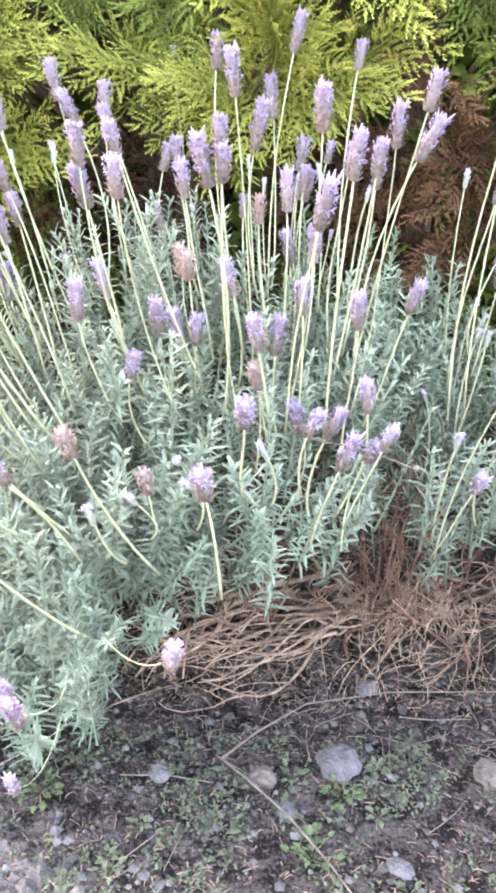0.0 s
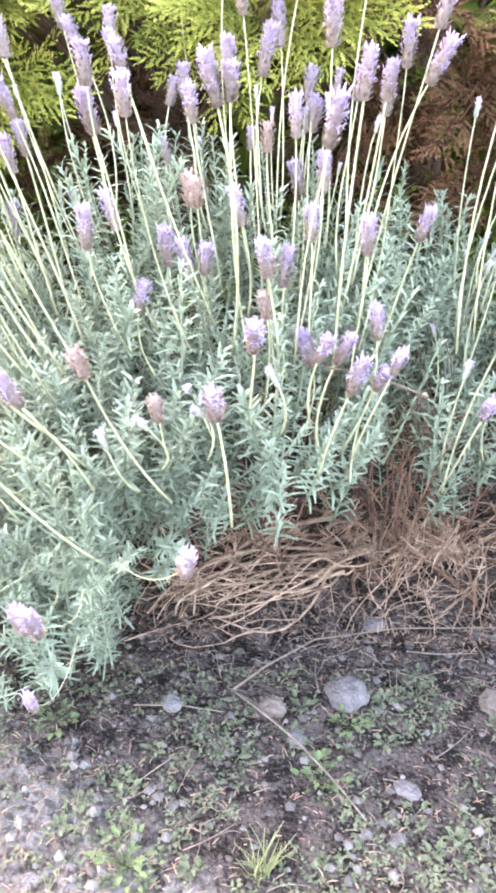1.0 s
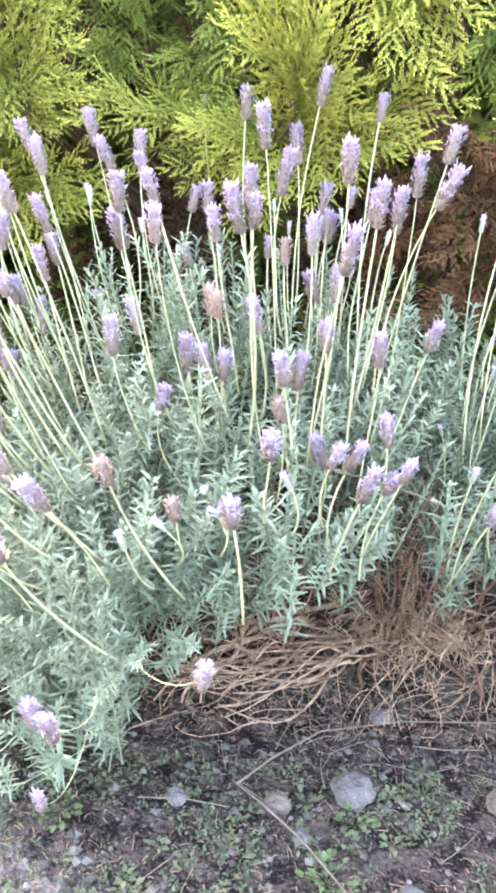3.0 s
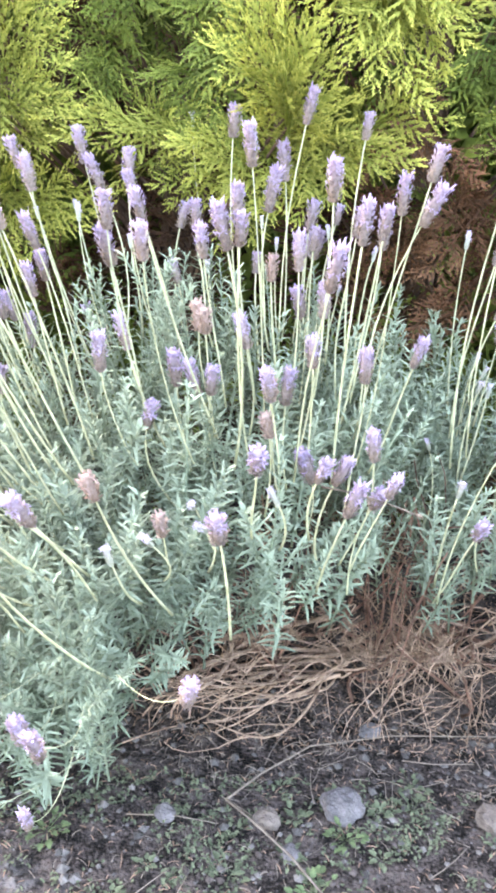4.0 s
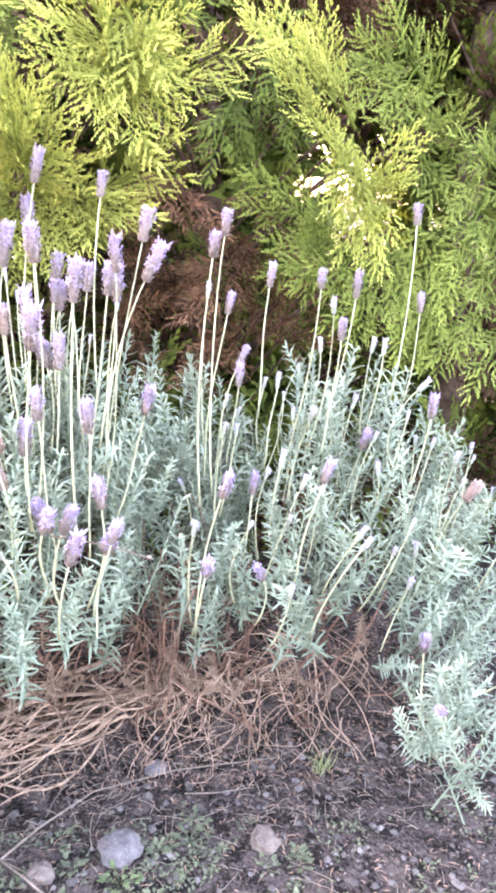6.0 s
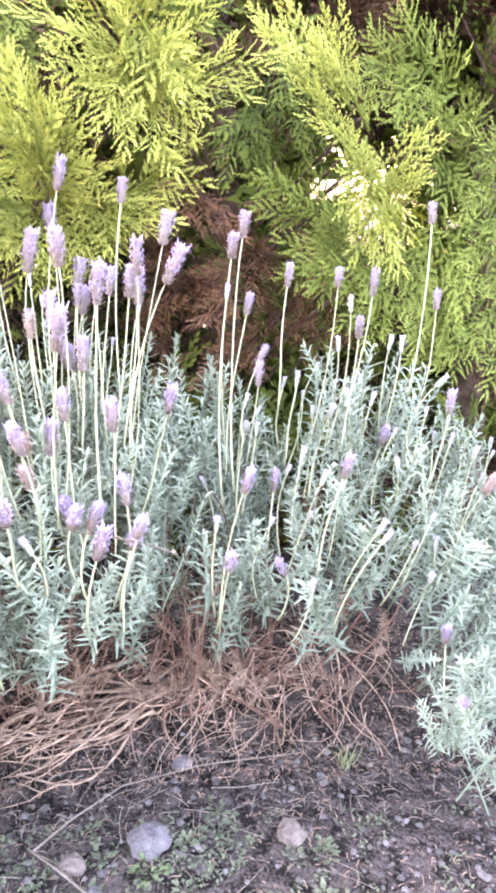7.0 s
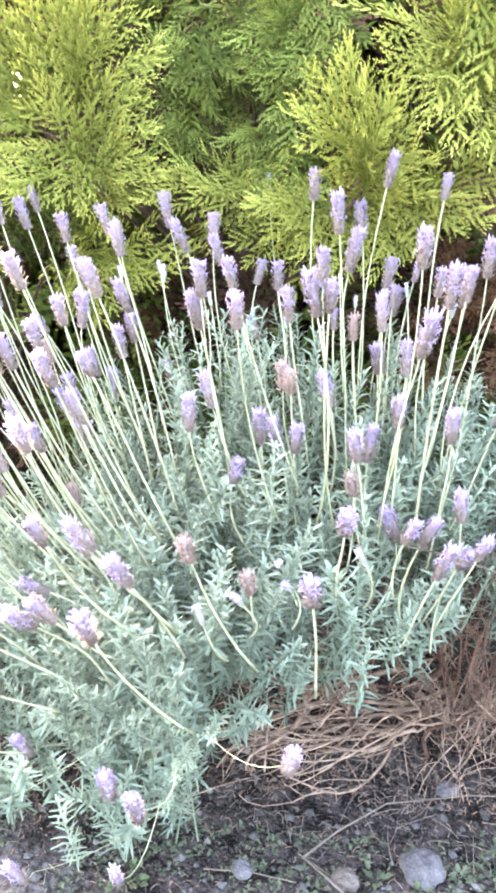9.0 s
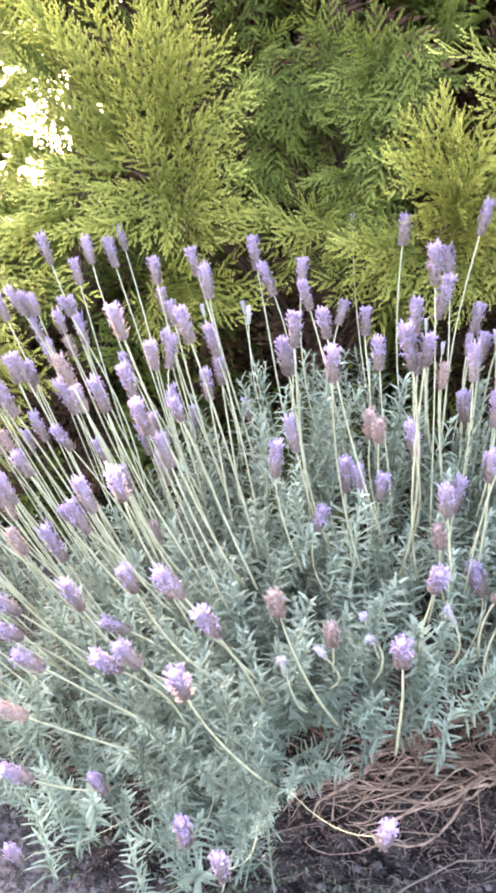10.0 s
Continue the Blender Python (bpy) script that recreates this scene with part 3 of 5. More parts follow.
EDGE = [
    (-0.805, 1.3, 1.285, -0.943, 1.35, 1.22), (-0.833, 1.3, 1.183, -0.973, 1.35, 1.16),
    (-0.802, 1.28, 1.119, -0.93, 1.33, 1.097), (-0.806, 1.25, 1.024, -0.93, 1.3, 1.023),
    (-0.77, 1.25, 1.054, -0.694, 1.3, 1.038), (-0.845, 1.32, 1.327, -0.965, 1.37, 1.254),
]
EDGE_MORE = [
    (-0.884, 1.40, 1.347, -0.816, 1.45, 1.242),
    (-0.833, 1.36, 1.304, -0.780, 1.41, 1.204),
    (-0.914, 1.42, 1.278, -0.850, 1.47, 1.261),
    (-0.889, 1.40, 1.208, -0.828, 1.45, 1.203),
    (-0.874, 1.36, 1.140, -0.774, 1.41, 1.085),
    (-0.822, 1.33, 1.123, -0.718, 1.38, 1.073),
    (-0.916, 1.40, 1.109, -0.837, 1.45, 1.107),
    (-0.788, 1.34, 1.331, -0.740, 1.39, 1.216),
    (-0.774, 1.34, 1.194, -0.674, 1.39, 1.085),
    (-0.846, 1.30, 1.020, -0.755, 1.35, 1.008),
    (-0.862, 1.30, 0.978, -0.767, 1.35, 1.003),
]
FAR_SIDE = [
    (0.759, 1.2, 0.776, 0.829, 1.26, 0.864), (0.769, 1.22, 0.866, 0.825, 1.28, 0.956),
    (0.717, 1.22, 0.735, 0.789, 1.28, 0.808), (0.736, 1.24, 0.914, 0.806, 1.3, 0.996),
    (0.783, 1.18, 0.695, 0.867, 1.24, 0.771), (0.707, 1.24, 0.699, 0.793, 1.3, 0.751),
    (0.735, 1.24, 1.002, 0.805, 1.3, 1.085), (0.713, 1.2, 0.836, 0.776, 1.26, 0.925),
    (0.748, 1.22, 1.077, 0.851, 1.28, 1.007), (0.684, 1.26, 0.766, 0.769, 1.32, 0.826),
    (0.656, 1.26, 0.711, 0.742, 1.32, 0.758),
]
for rows, kind in ((EDGE, "gold"), (EDGE_MORE, "lime"), (FAR_SIDE, "lime"), (CORNER, "gold"), (CLUMP, "gold"), (CREST, "gold"), (SKIRT, "gold"), (SKIRT_MORE, "gold"), (PLANK, "gold"), (HANGING, "gold"), (TUFT, "lime"), (MIDDLE, "mixed"), (MIDDLE_MORE, "mixed"), (PLUME, "plume"), (SIDE, "lime"), (SIDE_MORE, "lime"), (BROWNISH, "lime"), (SHADY, "green"), (LEFT, "lime"), (COLUMN, "plume"), (COLUMN_MORE, "gold"), (SLANT, "plume"), (FRONT, "mixed"), (FRONT_MORE, "mixed")):
    for i, q in enumerate(rows):
        key(q[:3], q[3:], "green" if kind == "mixed" and i % 2 else "lime" if kind == "mixed" else kind)

# one long plume slants across the hollow
tip, foot = np.array((0.335, 1.17, 1.215)), np.array((0.575, 1.16, 0.93))
t, x, y = trees[2]
d = tip - foot
long_plume = bough(np.random.default_rng(99), float(np.linalg.norm(d)), SLIM, 44, 34.0, 0.72)
part("bough", long_plume.mesh("long_plume", M_GOLD), t, facing_pose(foot - (x, y, 0), unit(d), (0, -1, 0.3)), "long narrow golden plume")
g = Geo()
tube(g, curve((0, 0, 0.55), (0.12, -0.4, 0.70), foot - (x, y, 0), 7), np.linspace(0.008, 0.004, 7), 5)
part("limb", g.mesh("limb", M_BARK), t)

# the leafy shell of the hedge, open round its bare hollows, and the mass behind it
HOLLOWS = [((0.36, 0.80), (0.20, 0.15)), ((0.38, 0.98), (0.25, 0.25)), ((-0.10, 0.82), (0.30, 0.07)), ((0.24, 0.93), (0.09, 0.07))]
inside = lambda x, z, holes: any(((x - c[0]) / s[0]) ** 2 + ((z - c[1]) / s[1]) ** 2 < 1 for c, s in holes)


# the slits through the hedge where the sky shows: middle at y = 1.4, slant, half width and height
SLITS = [((0.506, 0.988), (0.262, 0.03), (0.040, 0.028)), ((-0.842, 1.236), (-0.535, 0.17), (0.020, 0.010)), ((-0.842, 1.176), (-0.535, 0.13), (0.026, 0.012)), ((-0.842, 1.070), (-0.535, 0.06), (0.036, 0.010)), ((-0.696, 1.140), (-0.433, 0.107), (0.012, 0.010)), ((-0.885, 0.945), (-0.56, -0.03), (0.03, 0.012))]
SHAPES = {k: [np.array([v.co for v in m.vertices]) for m in meshes] for k, meshes in KINDS.items()}


def open_hang(tip, d, kind, which, scale=1.0, limb=False):
    """Hangs a bough unless it would close a slit; tells whether it did."""
    foot = np.asarray(tip, float) - unit(d) * LENGTHS[which % 5] * scale
    m = np.array(facing_pose(foot, d, (0.0, -1.0, 0.4), scale))
    v = SHAPES[kind][which % 5] @ m[:3, :3].T + m[:3, 3]
    k = v[:, 1] - 1.4
    for c, slant, half in SLITS:
        grow = 1 + 0.45 * k
        if (((v[:, 0] - c[0] - slant[0] * k) / half[0] / grow) ** 2 + ((v[:, 2] - c[1] - slant[1] * k) / half[1] / grow) ** 2 < 1).sum() > 3:
            return False
    hang(tip, d, kind, which, scale, limb)
    return True


made = 0
while made < 32:
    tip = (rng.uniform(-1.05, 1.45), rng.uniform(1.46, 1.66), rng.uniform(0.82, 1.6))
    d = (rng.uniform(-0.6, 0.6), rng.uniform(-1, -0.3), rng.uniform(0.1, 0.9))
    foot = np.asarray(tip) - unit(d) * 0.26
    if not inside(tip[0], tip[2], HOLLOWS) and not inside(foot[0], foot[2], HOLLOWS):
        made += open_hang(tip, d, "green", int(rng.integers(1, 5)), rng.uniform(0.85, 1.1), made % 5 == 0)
# withered boughs carry the shade-dark brown that deepens the gaps
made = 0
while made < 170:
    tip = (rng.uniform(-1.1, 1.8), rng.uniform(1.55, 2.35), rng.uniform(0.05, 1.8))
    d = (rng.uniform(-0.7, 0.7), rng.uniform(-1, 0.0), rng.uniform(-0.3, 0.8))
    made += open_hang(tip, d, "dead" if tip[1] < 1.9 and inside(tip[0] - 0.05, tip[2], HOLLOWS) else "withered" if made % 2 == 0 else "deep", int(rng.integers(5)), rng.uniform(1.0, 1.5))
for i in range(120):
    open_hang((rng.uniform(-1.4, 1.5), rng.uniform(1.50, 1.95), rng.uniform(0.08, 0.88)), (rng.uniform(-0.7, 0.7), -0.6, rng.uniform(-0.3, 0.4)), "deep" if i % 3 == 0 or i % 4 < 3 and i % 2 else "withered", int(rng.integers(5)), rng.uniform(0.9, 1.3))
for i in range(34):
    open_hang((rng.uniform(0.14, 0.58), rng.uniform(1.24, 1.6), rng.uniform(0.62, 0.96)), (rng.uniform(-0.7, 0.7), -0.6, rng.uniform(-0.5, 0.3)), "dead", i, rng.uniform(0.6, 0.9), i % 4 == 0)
# rises past the visible hedge; the unseen upper part is added to block sun
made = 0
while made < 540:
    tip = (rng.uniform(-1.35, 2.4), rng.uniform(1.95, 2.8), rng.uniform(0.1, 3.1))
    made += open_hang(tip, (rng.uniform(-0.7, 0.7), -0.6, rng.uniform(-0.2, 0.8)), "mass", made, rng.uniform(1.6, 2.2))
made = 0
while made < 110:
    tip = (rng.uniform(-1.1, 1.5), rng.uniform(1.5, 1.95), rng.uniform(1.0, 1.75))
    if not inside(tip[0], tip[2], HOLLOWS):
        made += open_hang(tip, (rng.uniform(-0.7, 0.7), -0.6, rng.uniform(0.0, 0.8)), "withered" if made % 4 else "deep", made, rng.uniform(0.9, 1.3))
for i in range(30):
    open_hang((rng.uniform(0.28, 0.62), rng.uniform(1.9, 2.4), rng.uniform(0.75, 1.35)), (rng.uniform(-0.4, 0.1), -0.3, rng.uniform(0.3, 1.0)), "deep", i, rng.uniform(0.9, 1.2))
# the thin, sunlit end of the hedge
for i in range(120):
    open_hang((rng.uniform(-1.75, -0.92), rng.uniform(1.6, 2.5), rng.uniform(0.95, 1.55)), (rng.uniform(-0.8, 0.4), rng.uniform(-0.6, 0.2), rng.uniform(-0.2, 0.8)), "deep", i, rng.uniform(0.7, 1.0))
made = 0
while made < 70:
    tip = (rng.uniform(-1.95, -1.25), rng.uniform(1.95, 2.7), rng.uniform(0.2, 1.5))
    made += open_hang(tip, (rng.uniform(-0.7, 0.7), -0.6, rng.uniform(-0.2, 0.6)), "mass", made, rng.uniform(1.2, 1.8))
for i in range(36):
    open_hang((rng.uniform(-1.25, -0.88), rng.uniform(1.45, 1.75), rng.uniform(0.9, 1.45)), (rng.uniform(-0.9, 0.1), -0.2, rng.uniform(0.2, 0.9)), "lime" if i % 3 else "gold", i, rng.uniform(0.7, 1.0))
# the unseen top of the hedge, added to close it and shade the bed
for i in range(24):
    hang((rng.uniform(-1.3, 1.8), rng.uniform(1.25, 2.2), rng.uniform(1.6, 2.6)), (rng.uniform(-0.5, 0.5), rng.uniform(-0.6, 0.3), 0.9), "high", i, rng.uniform(1.3, 1.7), False)


# ---- lavender ----
def leafy_shoot(r, length):
    g = Geo()
    bow = r.uniform(-0.12, 0.12, 2)
    st = lambda s: np.array((bow[0] * length * s * s, bow[1] * length * s * s, length * s))
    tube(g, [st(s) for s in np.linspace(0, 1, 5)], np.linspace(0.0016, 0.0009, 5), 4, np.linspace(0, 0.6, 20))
    levels = int(length / 0.0086)
    for i in range(levels):
        s = 0.1 + 0.9 * (i + 0.5) / levels
        for k in range(2):
            w = i * 1.571 + k * math.pi + r.uniform(-0.35, 0.35)
            lean = radians(72 - 30 * s ** 2 + r.uniform(-14, 14))
            d = np.array((math.cos(w) * math.sin(lean), math.sin(w) * math.sin(lean), math.cos(lean)))
            l = r.uniform(0.019, 0.031) * (1 - 0.45 * max(s - 0.75, 0) / 0.25)
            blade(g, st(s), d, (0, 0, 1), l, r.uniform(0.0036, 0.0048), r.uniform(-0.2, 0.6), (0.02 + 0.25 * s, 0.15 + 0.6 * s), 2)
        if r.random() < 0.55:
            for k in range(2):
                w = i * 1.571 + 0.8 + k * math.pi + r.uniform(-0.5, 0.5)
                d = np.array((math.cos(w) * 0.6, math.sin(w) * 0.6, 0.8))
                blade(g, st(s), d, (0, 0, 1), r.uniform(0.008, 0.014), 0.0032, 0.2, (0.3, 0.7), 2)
    return g


def bloom(r, length, width, whorls, tuft, open_up=1.0):
    """A flower spike along +z: stacked whorls of small hooded bracts with a few florets, and a tuft of longer bracts on top."""
    g = Geo()
    body = length * (0.82 if tuft else 0.95)
    prof = lambda u: width * 0.5 * (0.72 + 0.36 * math.sin(math.pi * (0.1 + 0.75 * u)))
    us = np.linspace(0, 1, 6)
    tube(g, [(0, 0, body * u) for u in us], [0.62 * prof(u) for u in us], 7, np.repeat(0.5 * us ** 2, 7))
    for i in range(whorls):
        u = (i + 0.1) / whorls
        n = 8
        puff = r.uniform(0.85, 1.15)
        for k in range(n):
            w = 2 * math.pi * (k + 0.5 * (i % 2)) / n + r.uniform(-0.25, 0.25)
            o = np.array((math.cos(w), math.sin(w), 0))
            base = o * prof(u) * 0.6 * puff + np.array((0, 0, body * (u + r.uniform(-0.02, 0.02))))
            d = unit(o * r.uniform(0.3, 1.05) * open_up + np.array((0, 0, 1.0)))
            l = body / whorls * r.uniform(0.95, 1.4)
            t = min(max(1.35 * (u - 0.35), 0) + 0.25 * r.random() ** 2, 1)
            blade(g, base, d, o, l, width * r.uniform(0.2, 0.3), r.uniform(-0.35, 0.1), (0.5 * t, t), 2)
            if u > 0.3 and r.random() < 0.5 * open_up:
                f = unit(o + np.array((0, 0, 0.5)))
                c = base + d * l * 0.7
                for q in range(3):
                    ww = q * 2.1 + r.uniform(0, 1)
                    sd = unit(np.cross(f, (0, 0, 1)))
                    pd = unit(f * 0.7 + math.cos(ww) * sd + math.sin(ww) * np.cross(sd, f))
                    blade(g, c, pd, f, 0.0040, 0.0024, 0.2, (0.6, 1.0), 1)
    if tuft:
        for k in range(tuft):
            w = 2 * math.pi * k / tuft + r.uniform(-0.3, 0.3)
            o = np.array((math.cos(w), math.sin(w), 0))
            d = unit(o * r.uniform(0.0, 0.75) + np.array((0, 0, 1.0)))
            blade(g, o * width * 0.18 + np.array((0, 0, body * r.uniform(0.80, 0.95))), d, o, length * r.uniform(0.13, 0.25), width * 0.24, r.uniform(-0.1, 0.35), (0.75, 1.0), 2)
    return g


SHOOTS = [leafy_shoot(np.random.default_rng(200 + i), l) for i, l in enumerate((0.16, 0.19, 0.14, 0.21, 0.17, 0.15))]
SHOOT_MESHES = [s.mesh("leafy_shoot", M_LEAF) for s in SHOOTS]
R = np.random.default_rng
BLOOMS = [bloom(R(300 + i), l, w, n, t).mesh("bloom", M_BLOOM) for i, (l, w, n, t) in enumerate(((0.058, 0.0180, 8, 9), (0.064, 0.0186, 9, 10), (0.050, 0.0176, 7, 8), (0.060, 0.0166, 8, 8), (0.055, 0.0192, 8, 11), (0.046, 0.0158, 7, 7)))]
FADED_BLOOMS = [bloom(R(310), 0.046, 0.0175, 6, 6, 1.2).mesh("faded_bloom", M_FADED), bloom(R(311), 0.052, 0.0182, 7, 5, 1.3).mesh("faded_bloom", M_FADED)]
BUDS = [bloom(R(320), 0.026, 0.0085, 7, 0, 0.3).mesh("bud", M_BUD), bloom(R(321), 0.031, 0.0092, 7, 4, 0.4).mesh("bud", M_BUD)]

bush_left = thing("lavender_bush", (-0.08, 1.08, 0.02), "large lavender bush with grey-green leaves and many lilac flower spikes", "lavender", "lavender row")
bush_right = thing("lavender_bush", (0.45, 1.14, 0.02), "smaller lavender bush with grey-green leaves and mostly closed buds", "lavender", "lavender row")
bush_low = thing("lavender_bush", (0.66, 0.86, 0.0), "low lavender clump sprawling over the soil", "lavender", "lavender row")


def local(ob, p):
    return np.asarray(p, float) - np.array(ob.location)


def skirt(x, y, z):
    """The lower edge of the leaves: high over the bare stems of the middle, near the soil at the sides."""
    high = 0.31 - 0.45 * (y - 0.75)
    u = min(max((x + 0.22) / 0.10, 0), 1) * min(max((0.66 - x) / 0.10, 0), 1)
    return 0.03 + (high - 0.03) * u


DOMES = [(np.array(c), np.array(s)) for c, s in (((-0.10, 1.05, 0.18), (0.50, 0.39, 0.60)), ((-0.36, 0.93, 0.14), (0.30, 0.32, 0.33)), ((-0.20, 0.88, 0.33), (0.23, 0.25, 0.25)), ((-0.66, 1.02, 0.10), (0.28, 0.30, 0.38)), ((0.50, 1.12, 0.18), (0.37, 0.34, 0.60)), ((0.66, 0.83, 0.14), (0.14, 0.15, 0.18)))]


def flower(bush, head, kind, r, size=1.0, sway=0.02, reach=0.30):
    """A stalk that rises out of the bush to a flower head centred at a place."""
    head = np.asarray(head, float)
    heart = np.array({"l": (0.04 + 0.38 * min(head[0], 0.0), 0.96, 0.0), "r": (min(max(head[0] * 0.85, 0.25), 0.62), 1.04, 0.0), "s": (0.66, 0.88, -0.05), "f": (-0.66, 1.02, 0.0)}[bush[1]]) + r.normal(size=3) * (0.04, 0.03, 0.04)
    hook = bush[1] == "l" and ((head[2] < 0.56 and head[1] < 0.56) or (head[2] < 0.32 and head[1] < 0.75))
    d = unit(head - heart)
    way = 0.06
    while way < reach and not any(sum(((head - d * way - c) / s) ** 2) < 1.0 for c, s in DOMES):
        way += 0.01
    while way > 0.08 and (head - d * way)[2] < skirt(*(head - d * way)) + 0.06:
        way -= 0.01
    foot = head - d * (way + (0.09 if head[1] > 0.72 else 0.03))
    if hook:
        # a leafy side shoot reaches out of the bush and carries the stalk
        foot = head + np.array((0.19, 0.15, 0.0) if head[0] < -0.3 else (0.02, 0.10, -0.02) if head[0] < -0.1 else (-0.10, 0.20, -0.14)) + r.normal(size=3) * 0.01
        arm = unit(foot - np.array((foot[0] * 0.8, 1.0, 0.20)))
        part("leafy_shoot", SHOOT_MESHES[3], bush[0], axis_pose(local(bush[0], foot - arm * 0.10), arm, r.uniform(0, 6.28), 0.55))
    out = math.hypot(head[0] - foot[0], head[1] - foot[1])
    mid = (foot + head) / 2 + r.normal(size=3) * sway * (0.8, 0.8, 0.3) - np.array((0, 0, 0.07 * out))
    if hook:
        mid = head + np.array((0.07, 0.05, -0.045) if head[0] < -0.3 else (0.015, 0.05, -0.06) if head[0] < -0.1 else (-0.035, 0.07, -0.085)) + r.normal(size=3) * 0.006
    meshes = {"bloom": BLOOMS, "faded": FADED_BLOOMS, "bud": BUDS}[kind]
    which = int(r.integers(len(meshes)))
    long = {"bloom": (0.058, 0.064, 0.050, 0.060, 0.055, 0.046), "faded": (0.046, 0.052), "bud": (0.026, 0.031)}[kind][which] * size
    pts = curve(foot, mid, head, 9)
    wave = np.sin(np.linspace(0, 1, 9) * r.uniform(4, 8) + r.uniform(0, 6))[:, None] * np.linspace(1, 0.3, 9)[:, None]
    pts = pts + wave * np.append(r.normal(size=2), 0) * 0.0016
    end = unit(pts[-1] - pts[-2])
    if hook:
        end = unit(end * 0.6 + np.array((0.0, 0.0, 0.8)))
    pts[-1] = head - end * long * 0.42
    g = Geo()
    tube(g, pts - foot, np.linspace(0.0017, 0.0012, 9) * (0.38 if hook else r.uniform(0.72, 1.08)), 4)
    st = part("flower_stalk", g.mesh("flower_stalk", M_STALK), bush[0], Matrix.Translation(local(bush[0], foot)))
    name = {"bloom": "flower_head", "faded": "faded_flower_head", "bud": "flower_bud"}[kind]
    part(name, meshes[which], st, axis_pose(pts[-1] - foot, end, r.uniform(0, 6.28), size))


LEFT_BUSH, RIGHT_BUSH, LOW_BUSH = (bush_left, "l"), (bush_right, "r"), (bush_low, "s")
# where the flower heads stand: x, y, z
TALL_HEADS = [
    (0.031, 1.02, 0.994), (0.114, 1.085, 0.976), (-0.073, 1.065, 0.975), (-0.548, 1.19, 0.945), (-0.034, 0.84, 0.94), (-0.287, 1.05, 0.935),
    (0.179, 0.865, 0.929), (-0.562, 1.08, 0.928), (-0.002, 1.15, 0.925), (-0.646, 1.1, 0.925), (-0.55, 1.145, 0.923), (-0.37, 1.015, 0.922),
    (-0.208, 1.0, 0.914), (-0.407, 0.95, 0.911), (0.059, 0.76, 0.908), (-0.547, 1.0, 0.901), (-0.261, 1.025, 0.9), (-0.339, 0.975, 0.897),
    (0.143, 0.85, 0.894), (-0.012, 1.0, 0.889), (-0.195, 0.955, 0.887), (-0.343, 0.645, 0.882), (0.19, 0.92, 0.881), (-0.049, 0.87, 0.876),
    (-0.15, 0.78, 0.874), (-0.18, 0.755, 0.869), (-0.404, 0.975, 0.868), (0.098, 0.8, 0.865), (-0.319, 0.8, 0.86), (0.132, 0.9, 0.859),
    (-0.055, 0.75, 0.858), (-0.621, 0.95, 0.857),
]
MIDDLE_HEADS = [
    (-0.036, 0.75, 0.856), (0.103, 0.95, 0.855), (-0.113, 0.975, 0.854), (0.045, 1.1, 0.852), (-0.616, 0.97, 0.85), (0.14, 0.98, 0.845),
    (-0.131, 0.7, 0.844), (-0.165, 1.21, 0.837), (-0.3, 0.86, 0.833), (-0.089, 0.85, 0.832), (-0.553, 0.95, 0.832), (0.064, 0.7, 0.826),
    (-0.201, 0.84, 0.822), (-0.36, 0.8, 0.821), (0.028, 0.9, 0.82), (0.055, 1.065, 0.814), (-0.375, 0.92, 0.804), (-0.569, 1.06, 0.804),
    (-0.297, 0.89, 0.789), (-0.324, 0.66, 0.781), (-0.409, 0.75, 0.778), (-0.596, 1.0, 0.775), (-0.31, 0.875, 0.772), (-0.594, 0.9, 0.771),
    (-0.47, 1.0, 0.768), (-0.315, 0.755, 0.767), (-0.161, 1.105, 0.76), (-0.587, 0.92, 0.759), (0.065, 0.92, 0.758), (-0.467, 0.82, 0.753),
    (0.033, 0.99, 0.743), (-0.513, 0.88, 0.738),
]
INNER_HEADS = [
    (-0.592, 0.85, 0.737), (-0.318, 0.575, 0.736), (-0.037, 0.875, 0.722), (0.051, 0.8, 0.717), (-0.334, 0.77, 0.71), (0.183, 0.855, 0.71),
    (-0.195, 0.89, 0.709), (0.112, 0.78, 0.709), (-0.199, 0.785, 0.707), (-0.542, 0.85, 0.7), (0.002, 0.75, 0.688), (-0.508, 0.85, 0.687),
    (-0.303, 1.12, 0.681), (-0.515, 0.75, 0.681), (-0.117, 0.83, 0.68), (-0.449, 0.84, 0.679), (-0.409, 0.7, 0.669), (-0.071, 0.835, 0.666),
    (-0.099, 0.87, 0.657), (-0.523, 0.72, 0.657), (0.024, 0.87, 0.653), (-0.313, 0.585, 0.631), (-0.399, 0.95, 0.627), (-0.144, 0.805, 0.626),
    (-0.273, 0.6, 0.624), (-0.004, 0.68, 0.623), (0.127, 0.75, 0.623), (-0.447, 0.76, 0.613), (0.069, 0.715, 0.602), (-0.224, 0.47, 0.601),
]
